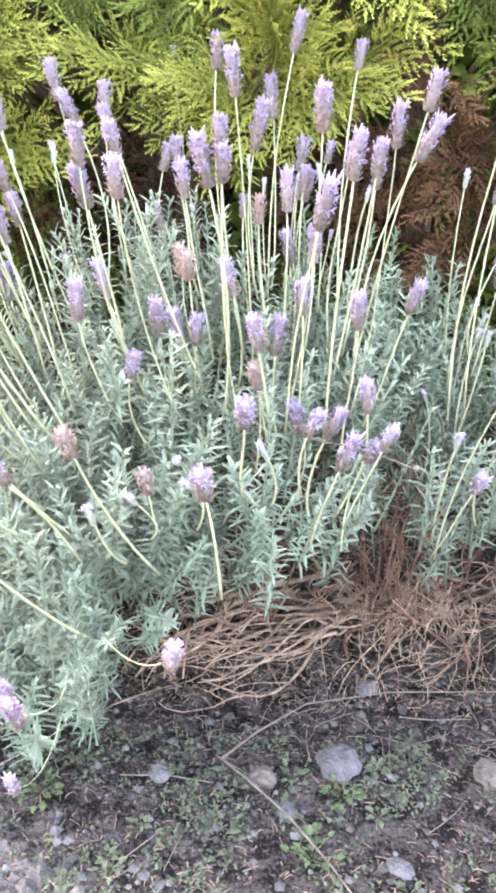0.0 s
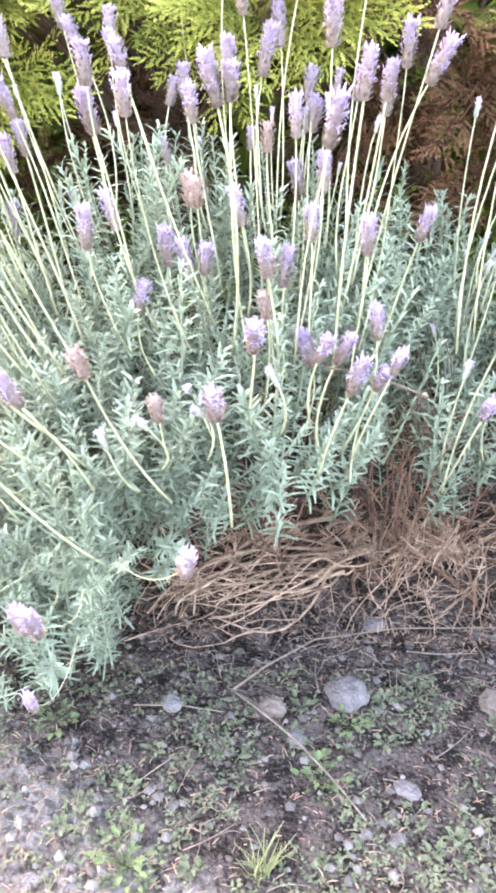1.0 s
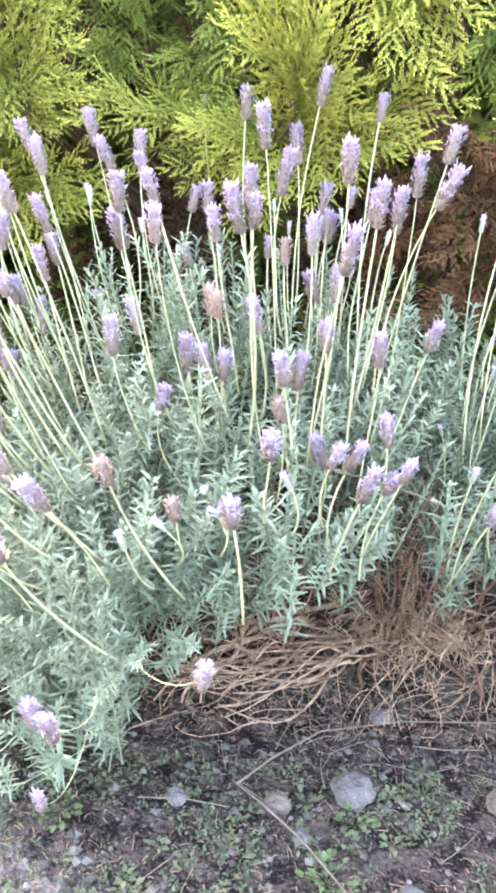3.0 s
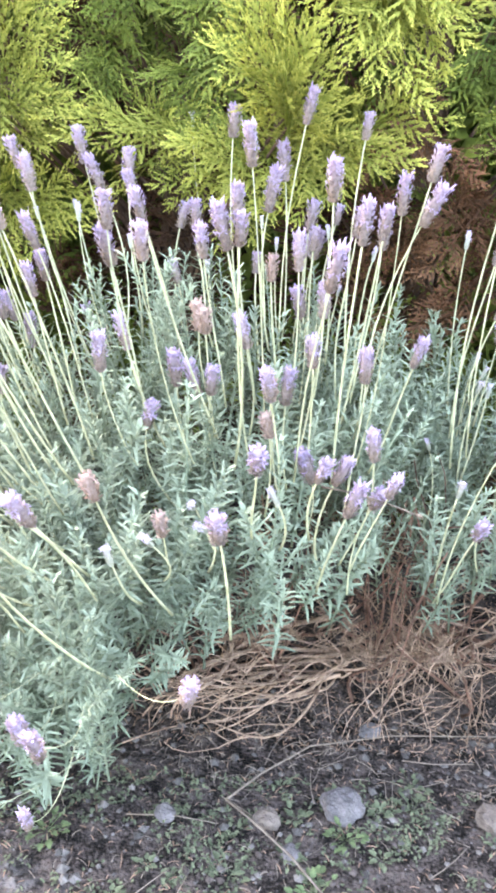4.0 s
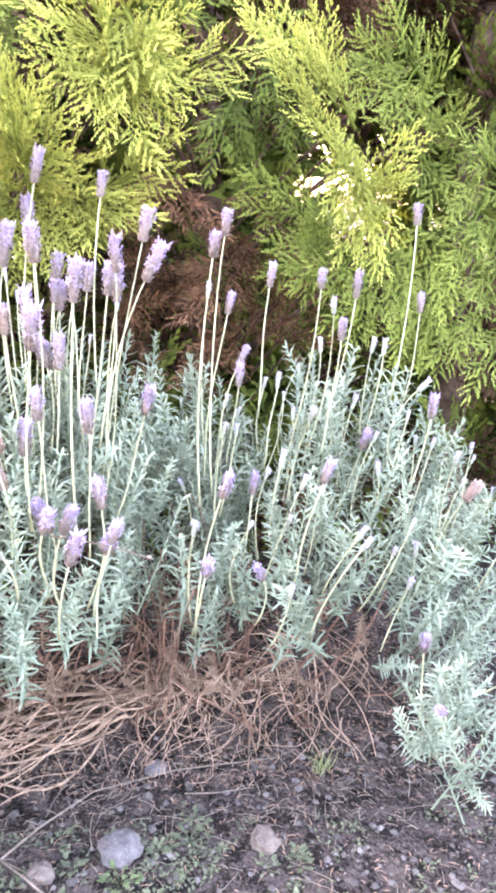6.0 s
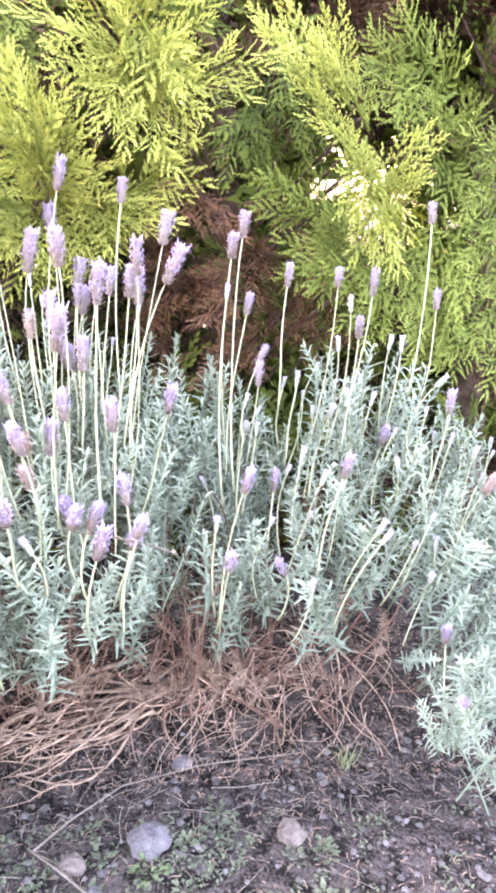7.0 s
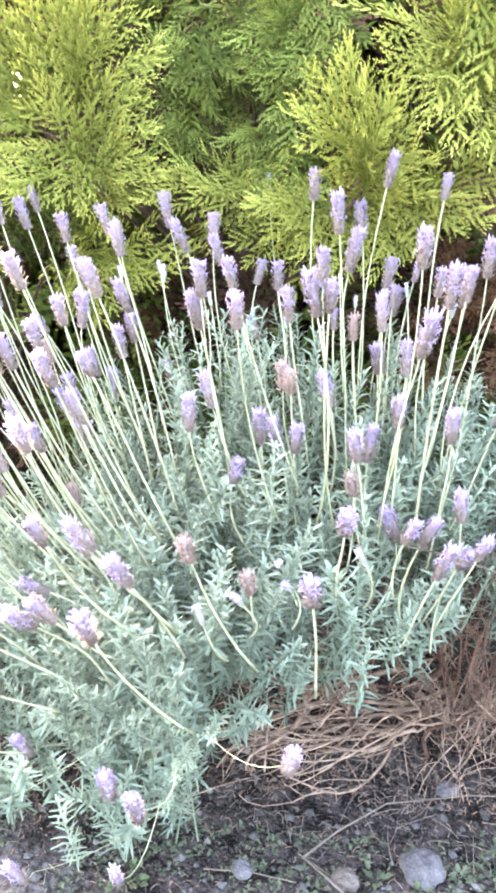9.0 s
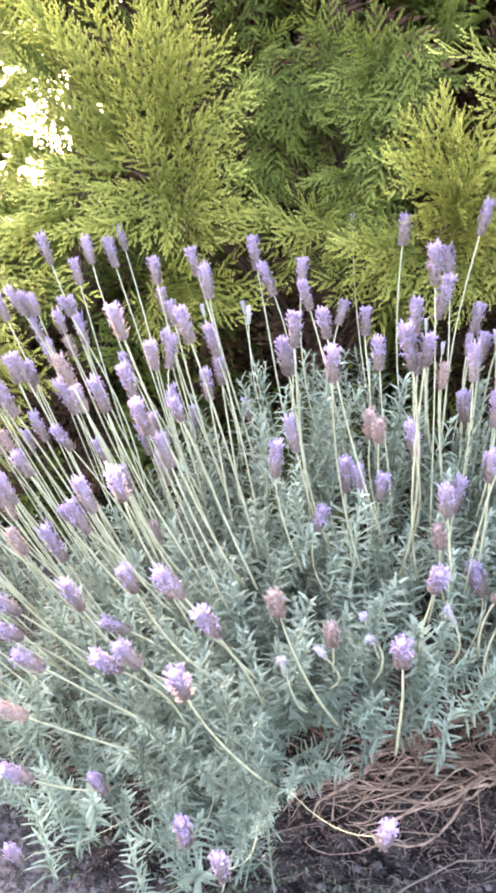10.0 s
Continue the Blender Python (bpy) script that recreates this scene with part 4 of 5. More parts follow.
LOW_HEADS = [
    (-0.228, 0.58, 0.597), (0.092, 0.73, 0.597), (0.147, 0.7, 0.595), (0.103, 0.675, 0.587), (-0.036, 0.59, 0.586), (-0.392, 0.62, 0.583),
    (-0.478, 0.75, 0.576), (0.053, 0.8, 0.572), (0.138, 0.745, 0.558), (-0.323, 0.73, 0.548), (-0.502, 0.66, 0.535), (-0.336, 0.58, 0.532),
    (-0.321, 0.6, 0.532), (-0.473, 0.62, 0.524), (-0.041, 0.435, 0.516), (-0.439, 0.6, 0.505), (-0.386, 0.725, 0.485), (-0.179, 0.45, 0.433),
    (-0.452, 0.58, 0.365), (-0.426, 0.52, 0.316), (-0.261, 0.61, 0.297), (-0.39, 0.665, 0.29), (-0.227, 0.53, 0.253), (-0.39, 0.615, 0.134),
]
RIGHT_HEADS = [
    (0.368, 1.05, 0.859), (0.421, 0.94, 0.866), (0.49, 1.0, 0.854), (0.459, 0.95, 0.795), (0.264, 0.87, 0.909), (0.278, 0.87, 0.936),
    (0.302, 1.01, 0.819), (0.332, 1.06, 0.733), (0.322, 1.015, 0.711), (0.416, 0.8, 0.633), (0.521, 0.985, 0.619), (0.279, 0.76, 0.629),
    (0.342, 0.94, 0.562), (0.257, 0.73, 0.532), (0.339, 0.82, 0.476), (0.598, 1.08, 0.957), (0.613, 1.06, 0.824), (0.623, 0.98, 0.675),
]
FADED_HEADS = [
    (-0.006, 0.935, 0.794), (-0.093, 0.855, 0.742), (-0.08, 0.825, 0.742), (0.004, 0.785, 0.673), (0.002, 0.8, 0.623), (-0.162, 0.595, 0.62),
    (-0.111, 0.7, 0.529), (-0.383, 0.87, 0.551), (-0.501, 0.7, 0.599), (-0.453, 0.58, 0.45), (0.649, 0.86, 0.582),
]
BUD_HEADS = [
    (-0.291, 1.04, 0.844), (-0.163, 1.29, 0.984), (-0.118, 0.655, 0.532), (-0.158, 0.64, 0.519), (-0.078, 0.72, 0.547), (0.017, 0.7, 0.573),
    (-0.065, 0.705, 0.526), (0.444, 0.95, 0.827), (0.482, 1.17, 0.733), (0.548, 1.08, 0.749), (0.558, 1.05, 0.754), (0.515, 1.045, 0.663),
    (0.425, 0.95, 0.669), (0.277, 1.1, 0.826), (0.244, 0.795, 0.555), (0.463, 0.755, 0.549), (0.473, 0.805, 0.542), (0.398, 0.85, 0.599),
    (0.382, 0.935, 0.604), (0.449, 0.95, 0.539), (0.402, 0.95, 0.496), (0.385, 0.82, 0.445), (0.543, 0.97, 0.573), (0.389, 1.05, 0.694),
    (0.605, 0.93, 0.455), (0.591, 0.9, 0.41), (0.62, 1.02, 0.7), (0.66, 0.95, 0.6),
]
r = np.random.default_rng(400)
for q in TALL_HEADS + MIDDLE_HEADS + INNER_HEADS + LOW_HEADS:
    flower(LEFT_BUSH, q, "bloom", r, r.uniform(0.84, 1.1) * (0.74 if q[1] < 0.57 and q[2] < 0.56 else 1.0), reach=0.45)
for q in RIGHT_HEADS:
    flower(RIGHT_BUSH, q, "bloom", r, r.uniform(0.66, 0.82), reach=0.30)
for q in ((0.585, 0.72, 0.315), (0.556, 0.74, 0.410)):
    flower(LOW_BUSH, q, "bloom", r, 0.7, reach=0.12)
for q in FADED_HEADS:
    flower(RIGHT_BUSH if q[0] > 0.2 else LEFT_BUSH, q, "faded", r, 0.9, reach=0.34)
for q in BUD_HEADS:
    flower(RIGHT_BUSH if q[0] > 0.2 else LEFT_BUSH, q, "bud", r, 1.0, reach=0.24)
# more on the far side of the row, and budding tips in the smaller bush
for i in range(26):
    w, e = r.uniform(2.3, 3.6), r.uniform(0.3, 1.0)
    d = unit((math.cos(w) * math.cos(e), math.sin(w) * math.cos(e), math.sin(e)))
    flower((bush_left, "f"), np.array((-0.68, 1.0, 0.14)) + d * (0.42, 0.42, 0.66), "faded" if i % 4 == 0 else "bloom", r, r.uniform(0.8, 1.05), reach=0.35)
for i in range(24):
    flower(LEFT_BUSH, (r.uniform(-0.85, -0.60), r.uniform(0.62, 1.0), r.uniform(0.35, 0.80)), "faded" if i % 4 == 0 else "bloom", r, r.uniform(0.8, 1.05), reach=0.42)
for i in range(38):
    flower(LEFT_BUSH, (r.uniform(-0.74, -0.36), r.uniform(0.76, 1.1), r.uniform(0.60, 0.86)), "faded" if i % 5 == 0 else "bloom", r, r.uniform(0.8, 1.05), reach=0.5)
for i in range(14):
    flower(LEFT_BUSH, (r.uniform(-0.45, 0.16), r.uniform(1.02, 1.2), r.uniform(0.72, 0.86)), "bud" if i % 3 else "bloom", r, r.uniform(0.6, 0.85), reach=0.2)
for i in range(30):
    x, y = r.uniform(0.22, 0.85), r.uniform(0.82, 1.2)
    z = 0.14 + 0.47 * math.sqrt(max(1 - ((x - 0.46) / 0.45) ** 2 - ((y - 1.12) / 0.36) ** 2, 0.05)) + r.uniform(0.02, 0.09)
    flower(RIGHT_BUSH, (x, y, z), "bud", r, r.uniform(0.6, 0.85), reach=0.16)


# leafy shoots over the domes of the bushes
def clothe(bush, heart, size, count, edge, seed, parts, xr=(-9, 9)):
    """Leafy shoots whose tips lie on a rounded dome and whose feet stay above an edge; the first ones are parts, the rest one part."""
    r = np.random.default_rng(seed)
    heart, size = np.array(heart), np.array(size)
    made, rest = 0, Geo()
    while made < count:
        n = unit(r.normal(size=3))
        tip = heart + n * size * r.uniform(0.72, 1.03)
        if not xr[0] < tip[0] < xr[1] or (n[1] > 0.35 and r.random() < 0.7) or tip[2] < 0.05:
            continue
        nn = unit(n / size)
        d = unit(nn * 0.45 + np.array((0, 0, 0.85)) + r.normal(size=3) * 0.2)
        k = int(r.integers(6))
        s = r.uniform(0.75, 1.25)
        foot = tip - d * (0.16, 0.19, 0.14, 0.21, 0.17, 0.15)[k] * s
        if foot[2] < edge(*foot) - 0.02 * r.random():
            continue
        # the bare cleft between the two bushes
        if any(0.19 < p[0] + 0.06 * (1.0 - p[1]) < 0.24 and p[1] < 1.16 and p[2] < 0.50 for p in (tip, foot)):
            continue
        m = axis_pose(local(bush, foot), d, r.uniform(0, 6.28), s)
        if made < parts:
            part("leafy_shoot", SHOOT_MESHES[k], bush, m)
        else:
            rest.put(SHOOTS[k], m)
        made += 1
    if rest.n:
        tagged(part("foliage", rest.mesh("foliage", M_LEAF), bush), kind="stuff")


clothe(bush_left, (-0.10, 1.05, 0.18), (0.50, 0.40, 0.62), 520, skirt, 11, 290, (-0.75, 0.30))
clothe(bush_right, (0.50, 1.12, 0.18), (0.38, 0.35, 0.58), 225, skirt, 12, 225, (0.18, 0.95))
clothe(bush_left, (0.22, 1.13, 0.26), (0.19, 0.17, 0.49), 80, lambda x, y, z: 0.34, 20, 0, (0.08, 0.46))
clothe(bush_low, (0.64, 0.80, 0.20), (0.11, 0.11, 0.14), 13, lambda x, y, z: 0.13, 13, 13)
clothe(bush_left, (-0.36, 0.93, 0.18), (0.32, 0.31, 0.36), 150, lambda x, y, z: max(skirt(x, y, z), 0.34 - 0.5 * (y - 0.5)), 14, 0)
clothe(bush_left, (-0.20, 0.88, 0.33), (0.24, 0.27, 0.27), 100, lambda x, y, z: 0.18 if x < -0.28 else 0.28, 15, 0)
clothe(bush_left, (-0.68, 1.02, 0.10), (0.30, 0.30, 0.40), 110, lambda x, y, z: 0.0, 16, 0, (-1.1, -0.55))
clothe(bush_left, (-0.40, 0.86, 0.10), (0.24, 0.22, 0.21), 62, lambda x, y, z: 0.03, 19, 0, (-0.75, -0.24))

r = np.random.default_rng(17)
g = Geo()
while g.n < 18000:
    n = unit(r.normal(size=3))
    p = np.array((0.22, 1.12, 0.14)) + n * (0.46, 0.18, 0.22) * r.uniform(0.7, 1.0)
    if p[2] > 0.17 and n[1] < 0.4:
        d = unit(n * 0.4 + np.array((0, -0.1, 0.6)) + r.normal(size=3) * 0.35)
        g.put(SHOOTS[int(r.integers(6))], axis_pose(local(bush_left, p - d * 0.08), d, r.uniform(0, 6.28), r.uniform(0.5, 0.75)), 0.6)
for i in range(40):
    x, y = r.uniform(0.0, 0.56) if i % 2 else r.uniform(0.14, 0.32), r.uniform(0.90, 1.06)
    p = np.array((x, y, skirt(x, y, 0) - r.uniform(-0.02, 0.05)))
    d = unit(np.array((0, -0.3, 0.5)) + r.normal(size=3) * 0.6)
    g.put(SHOOTS[int(r.integers(6))], axis_pose(local(bush_left, p - d * 0.03), d, r.uniform(0, 6.28), r.uniform(0.3, 0.5)), r.uniform(0.0, 0.7))
tagged(part("withered_foliage", g.mesh("withered_foliage", M_WITHERED), bush_left, label="withered brown inner leaves"), kind="stuff")


# woody stems under the leaves, and the dead ones that lie in front
def wander(r, a, e, n, curl, sag=0.0):
    """Points from a to e that bend this way and that."""
    a, e = np.asarray(a, float), np.asarray(e, float)
    u = np.linspace(0, 1, n)[:, None]
    far = np.linalg.norm(e - a)
    p = a + (e - a) * u
    for k in range(1, 4):
        p = p + np.sin(math.pi * k * u) * r.normal(size=3) * far * curl / k
    p[:, 2] -= (np.sin(math.pi * u) * sag)[:, 0]
    return p


def stick(r, name, bush, pts, thick, thin, sides=5, material=M_WOOD):
    pts[:, 2] = np.maximum(pts[:, 2], [rise(p[0], p[1]) + thick * 0.6 for p in pts])
    g = Geo()
    n = len(pts)
    tube(g, pts - pts[0], np.linspace(thick, thin, n) * (1 + 0.15 * r.normal(size=n)).clip(0.6, 1.4), sides)
    return part(name, g.mesh(name, material), bush, Matrix.Translation(local(bush, pts[0])))


def woody(bush, heart, count, seed, spread):
    r = np.random.default_rng(seed)
    for i in range(count):
        w = r.uniform(-1.1, 1.1) - math.pi / 2
        a = np.array((heart[0] + r.normal() * 0.09, heart[1] + r.normal() * 0.05, 0.02))
        e = a + np.array((math.cos(w) * spread * r.uniform(0.5, 1.2), math.sin(w) * 0.16 * r.uniform(0.1, 1.1), r.uniform(0.22, 0.42)))
        k = r.uniform(0.5, 1.2)
        stick(r, "woody_stem", bush, wander(r, a, e, 11, 0.09, 0.05), 0.0040 * k, 0.0014 * k, 5, M_TWIG)


woody(bush_left, (0.04, 1.13), 24, 21, 0.45)
woody(bush_right, (0.44, 1.18), 22, 22, 0.35)
# a bundle of bare reddish stems between the two bushes
r = np.random.default_rng(24)
for i in range(11):
    a = np.array((0.21 + r.normal() * 0.02, 1.07 + r.normal() * 0.03, 0.09))
    e = a + np.array((r.normal() * 0.02, -0.10 + 0.05 * r.normal(), r.uniform(0.25, 0.46)))
    stick(r, "woody_stem", bush_left, wander(r, a, e, 9, 0.05), 0.0018 * r.uniform(0.5, 1.2), 0.0009, 5, M_TWIG)
# old stems sprawling over the soil, thick ones first
r = np.random.default_rng(23)
for i in range(15):
    a = np.array((0.14 + r.normal() * 0.13, 1.12 + r.normal() * 0.03, 0.06 + 0.05 * r.random()))
    e = np.array((r.uniform(-0.24, 0.0), r.uniform(0.90, 1.08), 0.025 + 0.05 * r.random()))
    k = r.uniform(0.6, 1.2)
    stick(r, "dead_stem", bush_left, wander(r, a, e, 12, 0.09), 0.0042 * k, 0.0015 * k)
for i in range(80):
    x = r.uniform(-0.10, 0.60)
    a = np.array((x + r.normal() * 0.05, 1.11 + r.normal() * 0.05, 0.05 + 0.13 * r.random()))
    e = np.array((a[0] + r.uniform(-0.22, 0.14), r.uniform(0.92, 1.10), 0.02 + 0.03 * r.random()))
    stick(r, "dead_stem", bush_left, wander(r, a, e, 10, 0.16), 0.0014 * r.uniform(0.4, 1.3), 0.0006, 4)
for i in range(9):
    a = np.array((0.13 + r.normal() * 0.03, 1.10 + r.normal() * 0.02, 0.06))
    e = np.array((r.uniform(-0.26, -0.04), r.uniform(0.92, 1.03), 0.03 + 0.04 * r.random()))
    p = wander(r, a, e, 12, 0.09)
    stick(r, "dead_stem", bush_left, p, 0.0028, 0.0013)
    for k in (3, 5, 7, 8):
        q = p[k] + np.array((r.uniform(-0.15, -0.05), r.uniform(-0.06, 0.05), r.uniform(-0.01, 0.04)))
        stick(r, "dead_stem", bush_left, wander(r, p[k], q, 8, 0.1), 0.0018, 0.0007, 4)
for a, e in (((0.10, 1.10, 0.05), (-0.22, 0.90, 0.012)), ((0.12, 1.12, 0.06), (-0.17, 0.94, 0.03)), ((0.46, 1.12, 0.18), (0.60, 0.97, 0.02)), ((0.43, 1.10, 0.2), (0.56, 1.0, 0.02)), ((0.40, 1.10, 0.2), (0.50, 0.97, 0.02))):
    stick(r, "dead_stem", bush_left, wander(r, a, e, 12, 0.07), 0.0020, 0.0011)
# a tangle of curled rusty twigs under the leaves
for i in range(44):
    a = np.array((r.uniform(0.15, 0.40), r.uniform(0.93, 1.06), r.uniform(0.12, 0.26)))
    e = a + np.array((r.uniform(-0.07, 0.07), r.uniform(-0.08, 0.02), r.uniform(-0.12, 0.02)))
    stick(r, "dead_stem", bush_left, wander(r, a, e, 12, 0.32), 0.0013 * r.uniform(0.6, 1.3), 0.0007, 4)


# ---- stones, straw and weeds on the soil ----
def stone(name, at, size, material, label, seed, turn=0.0):
    r = np.random.default_rng(seed)
    bm = bmesh.new()
    bmesh.ops.create_icosphere(bm, subdivisions=3, radius=1.0)
    off = r.uniform(0, 50)
    for v in bm.verts:
        p = v.co.copy()
        k = 1 + 0.32 * noise.noise(p * 1.1 + Vector((off, 0, 0))) + 0.2 * noise.noise(p * 2.7 + Vector((0, off, 0))) + 0.09 * noise.noise(p * 6 + Vector((off, off, 0)))
        v.co = Vector((p.x * size[0], p.y * size[1], p.z * size[2])) * k * 0.5
    me = bpy.data.meshes.new(name)
    bm.to_mesh(me)
    bm.free()
    me.materials.append(material)
    ob = new(name, me)
    ob.matrix_basis = Matrix.Translation((at[0], at[1], rise(*at) + size[2] * 0.22)) @ Matrix.Rotation(turn, 4, "Z")
    return tagged(ob, label, "stone", "loose stones")


stone("stone", (0.033, 0.783), (0.038, 0.034, 0.028), M_STONE_TAN, "small tan stone half bedded in the soil", 1)
stone("stone", (0.148, 0.815), (0.068, 0.062, 0.040), M_STONE_GREY, "grey stone with a knobbly pale top", 2, 0.6)
stone("stone", (0.220, 0.655), (0.036, 0.026, 0.014), M_STONE_GREY, "flat grey stone sunk in the soil", 3, -0.7)
stone("stone", (0.373, 0.815), (0.044, 0.050, 0.030), M_STONE_TAN, "smooth pale egg-shaped stone on the soil", 4)
stone("stone", (0.069, 0.729), (0.026, 0.028, 0.018), M_STONE_GREY, "small rounded grey stone on the soil", 5)
stone("stone", (0.205, 0.982), (0.040, 0.024, 0.022), M_STONE_GREY, "small grey stone beside the dead stems", 6, 0.3)
stone("stone", (-0.121, 0.776), (0.034, 0.030, 0.022), M_STONE_GREY, "small pale grey stone in the litter", 7)

r = np.random.default_rng(31)
g = Geo()
for i in range(3200):
    x, y = r.uniform(-0.75, 0.95), r.uniform(0.42, 1.05)
    s = 0.0014 + 0.0080 * r.random() ** 5
    if x < -0.12 and y < 0.68:
        s *= 1.3
    p = np.array(((1, 0, 0), (0.3, 0.95, 0), (-0.8, 0.6, 0), (-0.8, -0.6, 0), (0.3, -0.95, 0), (0, 0, 0.75), (0, 0, -0.6)), float) * r.uniform(0.7, 1.3, (7, 3)) * s
    w = r.uniform(0, 6.28)
    c, n = math.cos(w), math.sin(w)
    p = p @ np.array(((c, n, 0), (-n, c, 0), (0, 0, 1)))
    g.add(p + (x, y, rise(x, y) + s * 0.2), [(0, 1, 5), (1, 2, 5), (2, 3, 5), (3, 4, 5), (4, 0, 5), (1, 0, 6), (2, 1, 6), (3, 2, 6), (4, 3, 6), (0, 4, 6)])
tagged(new("gravel", g.mesh("gravel", M_PEBBLE, False)), "small pale pebbles and grit scattered on the soil", "gravel", kind="stuff")

g = Geo()
for i in range(7000):
    x, y = r.uniform(-0.7, 0.9), r.uniform(0.42, 1.05)
    if noise.noise((x * 9, y * 9, 8)) < r.uniform(-0.5, 0.3):
        continue
    s = 0.0012 + 0.0065 * r.random() ** 5
    p = np.array(((1, 0, 0), (0.3, 0.95, 0), (-0.8, 0.6, 0), (-0.8, -0.6, 0), (0.3, -0.95, 0), (0, 0, 0.8)), float) * r.uniform(0.6, 1.4, (6, 3)) * s
    g.add(p + (x, y, rise(x, y)), [(0, 1, 5), (1, 2, 5), (2, 3, 5), (3, 4, 5), (4, 0, 5)])
tagged(new("soil_crumbs", g.mesh("soil_crumbs", M_CRUMB, False)), "loose dark crumbs and clods of soil", "soil", kind="stuff")

g = Geo()
for i in range(1150):
    x, y = (r.uniform(-0.7, 0.9), r.uniform(0.42, 1.0)) if i < 850 else (r.uniform(-0.18, 0.6), r.uniform(0.86, 1.02))
    if x > 0.1 and y < 0.85 and r.random() < 0.5:
        continue
    l = r.uniform(0.02, 0.085) if i % 7 == 0 else r.uniform(0.006, 0.026)
    w = r.uniform(0, 6.28)
    d = np.array((math.cos(w), math.sin(w), 0)) * l / 2
    a, e = np.array((x, y, 0)) - d, np.array((x, y, 0)) + d
    a[2], e[2] = rise(a[0], a[1]) + 0.001 + 0.004 * r.random(), rise(e[0], e[1]) + 0.001 + 0.006 * r.random()
    m = (a + e) / 2 + r.normal(size=3) * l * 0.09
    m[2] = max(a[2], e[2]) + 0.004
    tube(g, curve(a, m, e, 4), r.uniform(0.0004, 0.0009), 3)
tagged(new("straw_litter", g.mesh("straw_litter", M_STRAW)), "dry straw and twig litter lying on the soil", "straw", kind="stuff")

g = Geo()
for i in range(5600):
    x, y = (r.uniform(-0.25, 0.8), 0.93 + 0.5 * r.random()) if i < 4200 else (r.uniform(-0.5, 0.8), r.uniform(0.48, 0.95))
    w = r.uniform(0, 6.28)
    p = np.array((x, y, rise(x, y) + 0.001 + 0.012 * r.random() * (y > 0.93)))
    blade(g, p, np.array((math.cos(w), math.sin(w), r.uniform(-0.1, 0.35))), (0, 0, 1), r.uniform(0.005, 0.017), r.uniform(0.0012, 0.0026), 0.3, (r.random(), r.random()), 2)
tagged(new("leaf_litter", g.mesh("leaf_litter", M_LITTER)), "mat of withered brown lavender leaves under the bush", "leaf litter", kind="stuff")

g = Geo()
for i in range(3200):
    x, y = r.uniform(-0.55, 0.75), 0.45 + 0.42 * r.random() ** 1.2
    if (x > 0.3 and r.random() < 0.5) or noise.noise((x * 8, y * 8, 21)) < r.uniform(-0.30, 0.42):
        continue
    n = int(r.integers(4, 10))
    for k in range(n):
        w = r.uniform(0, 6.28)
        d = np.array((math.cos(w), math.sin(w), r.uniform(0.2, 1.0)))
        blade(g, np.array((x, y, rise(x, y))) + r.normal(size=3) * (0.006, 0.006, 0), d, (0, 0, 1), r.uniform(0.0035, 0.0085), r.uniform(0.003, 0.0055), 0.3, (0, 0), 2)
tagged(new("weed_seedlings", g.mesh("weed_seedlings", M_WEED)), "tiny green weed seedlings dotted over the soil", "weeds", kind="stuff")

g = Geo()
tube(g, [(-0.03, 0.812, 0.006), (0.01, 0.775, 0.010), (0.07, 0.715, 0.014), (0.125, 0.65, 0.010), (0.16, 0.60, 0.008)], np.linspace(0.0022, 0.0014, 5), 5)
tube(g, [(-0.03, 0.812, 0.006), (0.02, 0.865, 0.010), (0.10, 0.93, 0.014), (0.24, 0.965, 0.018), (0.42, 0.98, 0.02)], np.linspace(0.0020, 0.0010, 5), 5)
tagged(new("dry_stalk", g.mesh("dry_stalk", M_STRAW)), "long kinked dry straw stalk lying on the soil", "stalk")

g = Geo()
tube(g, [(-0.176, 0.768, 0.008), (-0.103, 0.769, 0.012), (-0.037, 0.765, 0.008)], np.linspace(0.0013, 0.0008, 3), 5)
tagged(new("dry_stalk", g.mesh("dry_stalk", M_STRAW)), "straight dry straw stalk among the pebbles", "stalk")

g = Geo()
tube(g, [(0.251, 0.916, 0.012), (0.300, 0.909, 0.016), (0.369, 0.921, 0.012)], np.linspace(0.0013, 0.0008, 3), 5)
tagged(new("dry_stalk", g.mesh("dry_stalk", M_STRAW)), "pale dry stalk lying near the dead stems", "stalk")

g = Geo()
tube(g, curve((0.07, 0.735, 0.575), (0.13, 0.72, 0.575), (0.185, 0.735, 0.545), 6) - np.array(bush_left.location), 0.0011, 4)
tube(g, curve((0.182, 0.735, 0.547), (0.187, 0.73, 0.55), (0.190, 0.735, 0.542), 4) - np.array(bush_left.location), (0.001, 0.003, 0.0025, 0.001), 5)
part("dry_twig", g.mesh("dry_twig", M_STRAW), bush_left, label="bare dry twig caught among the stalks")


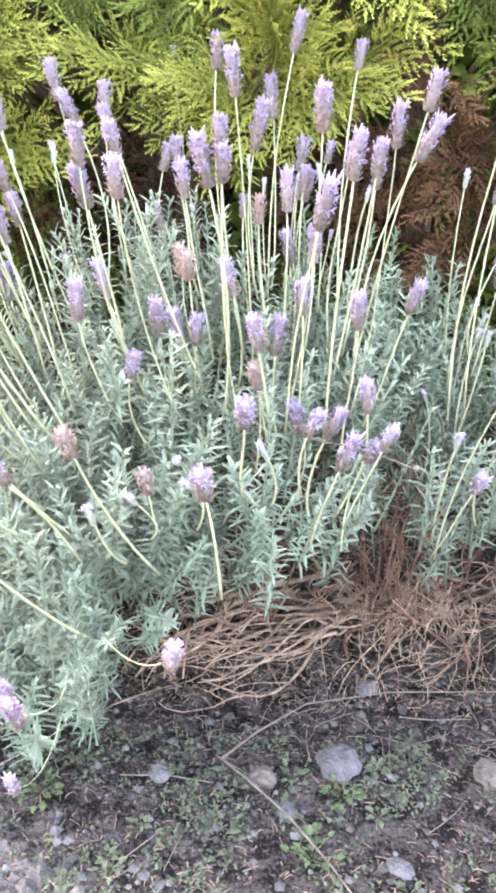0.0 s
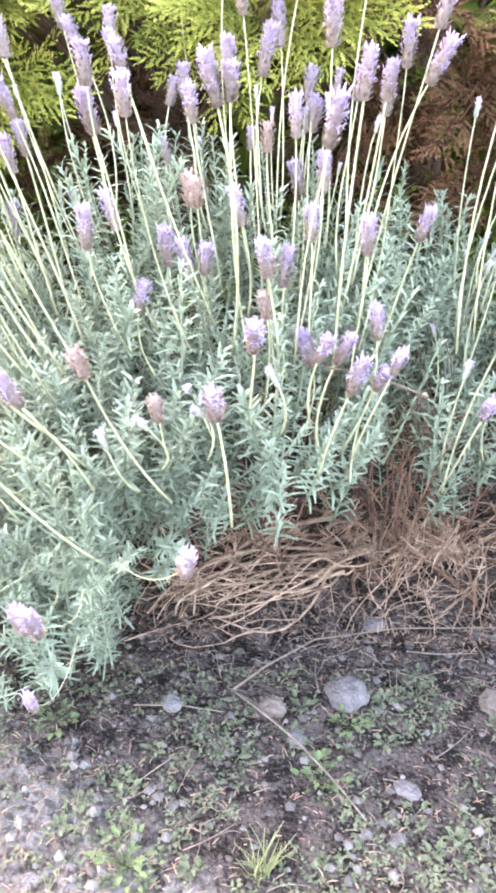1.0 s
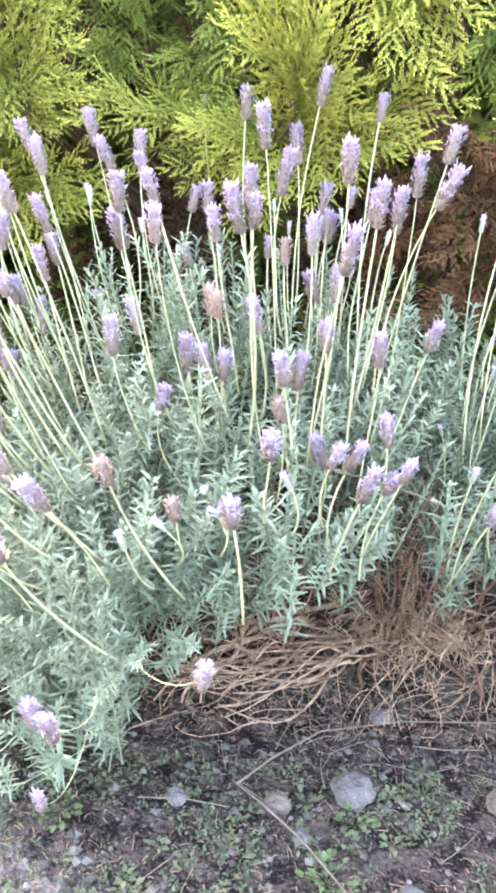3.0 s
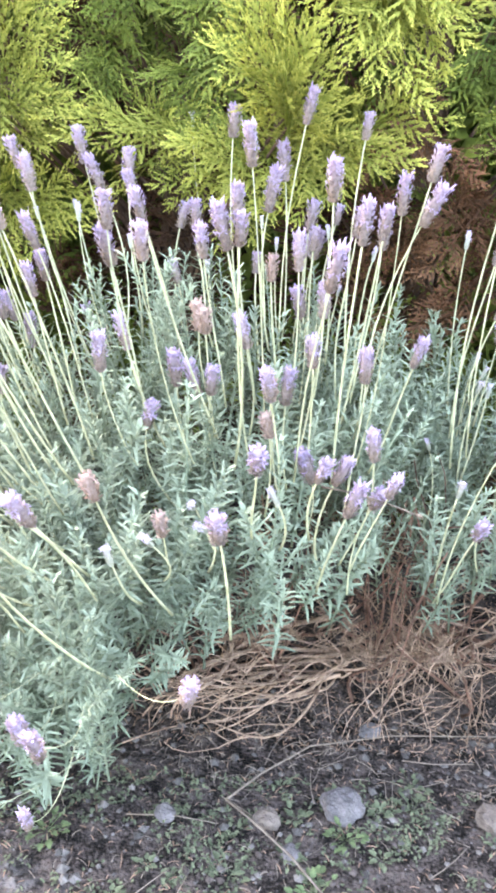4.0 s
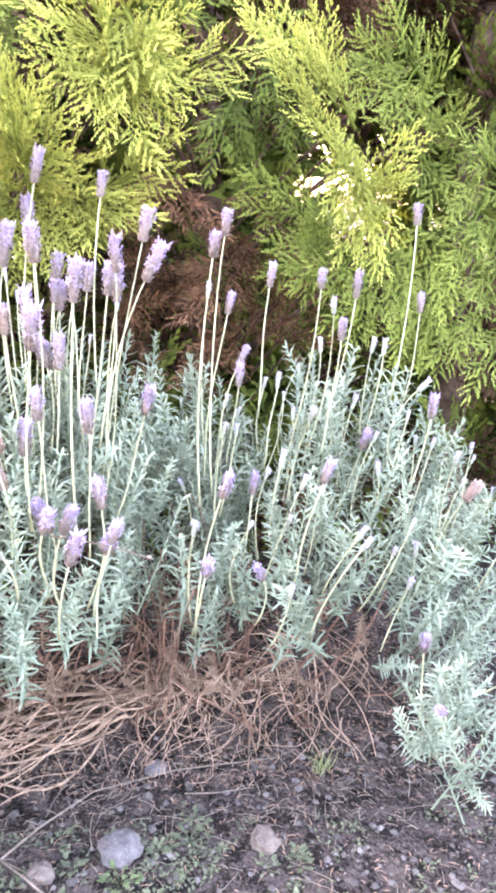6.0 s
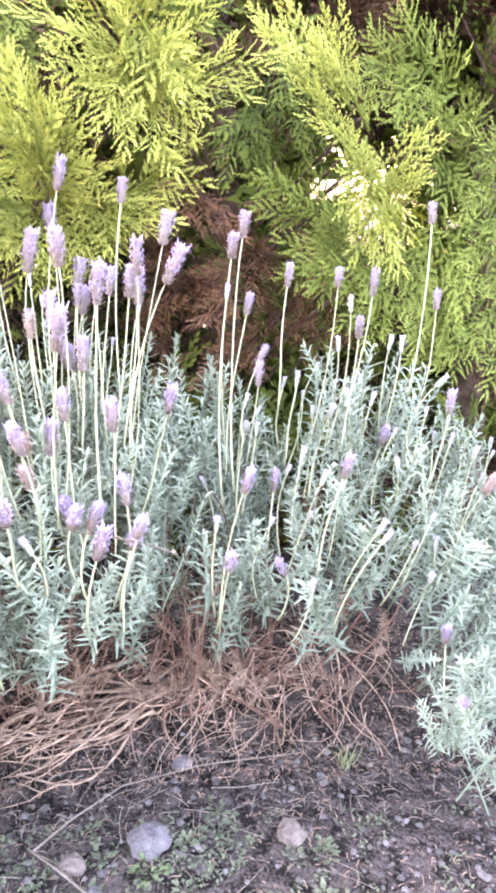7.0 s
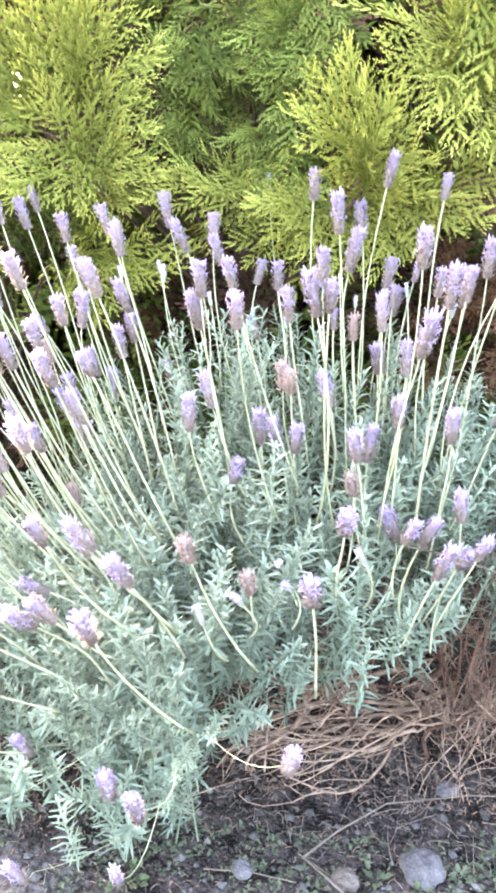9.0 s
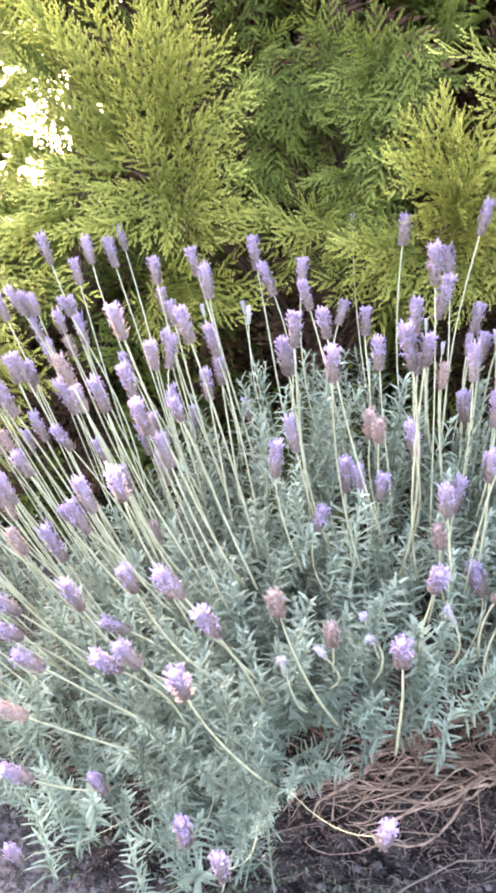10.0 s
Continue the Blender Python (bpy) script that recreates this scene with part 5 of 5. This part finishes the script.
def weed(at, spread, count, label, seed, upright=0.35, material=M_WEED):
    """A low weed: small rounded leaves on short stems round one root."""
    r = np.random.default_rng(seed)
    t = thing("weed", (at[0], at[1], rise(*at) - 0.002), label, "weed", "weeds on the soil")
    for k in range(count * 2):
        w = k * 2.4 + r.uniform(-0.4, 0.4)
        q = spread * math.sqrt(r.random())
        p = np.array((math.cos(w) * q, math.sin(w) * q, 0.003 + upright * spread * r.random()))
        d = unit((math.cos(w), math.sin(w), r.uniform(-0.1, 0.7)))
        size = r.uniform(0.006, 0.013)
        g = Geo()
        tube(g, [-p * (1, 1, 1), -p * (0.4, 0.4, 0.2), (0, 0, 0)], 0.0005, 3)
        blade(g, np.zeros(3), d, (0, 0, 1), size, size * r.uniform(0.6, 0.9), r.uniform(-0.1, 0.3), (0, 0), 4)
        part("leaf", g.mesh("weed_leaf", material), t, Matrix.Translation(p))


weed((0.103, 0.661), 0.040, 12, "green broad-leaved weed growing from the soil", 61, 0.35, M_WEED_GREEN)
weed((0.150, 0.758), 0.026, 9, "small bluish green weed beside the grey stone", 62, 0.35, M_WEED_GREEN)
weed((-0.136, 0.520), 0.042, 14, "dense bright green weed tuft on the pale soil", 63, 0.7, M_WEED_GREEN)
weed((-0.285, 0.730), 0.030, 9, "small green weed under the lavender", 64, 0.35, M_WEED_GREEN)
weed((0.262, 0.872), 0.030, 8, "small grey-green weed on the bare soil", 65)
weed((0.258, 0.831), 0.028, 9, "small pale green weed on the bare soil", 66)
weed((-0.015, 0.690), 0.026, 9, "low green weed among straw litter", 67)


r = np.random.default_rng(68)
for i in range(22):
    weed((r.uniform(-0.30, 0.48), r.uniform(0.52, 0.84)), r.uniform(0.010, 0.022), int(r.integers(4, 8)), "tiny grey-green weed with rounded leaves on the soil", 80 + i, r.uniform(0.2, 0.5))


def grass_tuft(at, height, count, label, seed):
    r = np.random.default_rng(seed)
    g = Geo()
    for k in range(count):
        w = r.uniform(0, 6.28)
        blade(g, r.normal(size=3) * (0.007, 0.007, 0), np.array((math.cos(w) * 0.6, math.sin(w) * 0.6, 1.0)), (0.3, 0.1, 1), height * r.uniform(0.5, 1.0), 0.0024, r.uniform(-0.5, 0.5), (0, 0), 4)
    ob = new("grass_tuft", g.mesh("grass_tuft", M_GRASS))
    ob.location = (at[0], at[1], rise(*at) - 0.001)
    tagged(ob, label, "grass", "grass tufts")


grass_tuft((0.03, 0.525), 0.075, 34, "pale green grass tuft on the soil", 71)
grass_tuft((0.497, 0.965), 0.06, 26, "thin dry grass tuft beside the dead stems", 72)
grass_tuft((0.34, 0.60), 0.05, 22, "small pale grass tuft on the soil", 73)
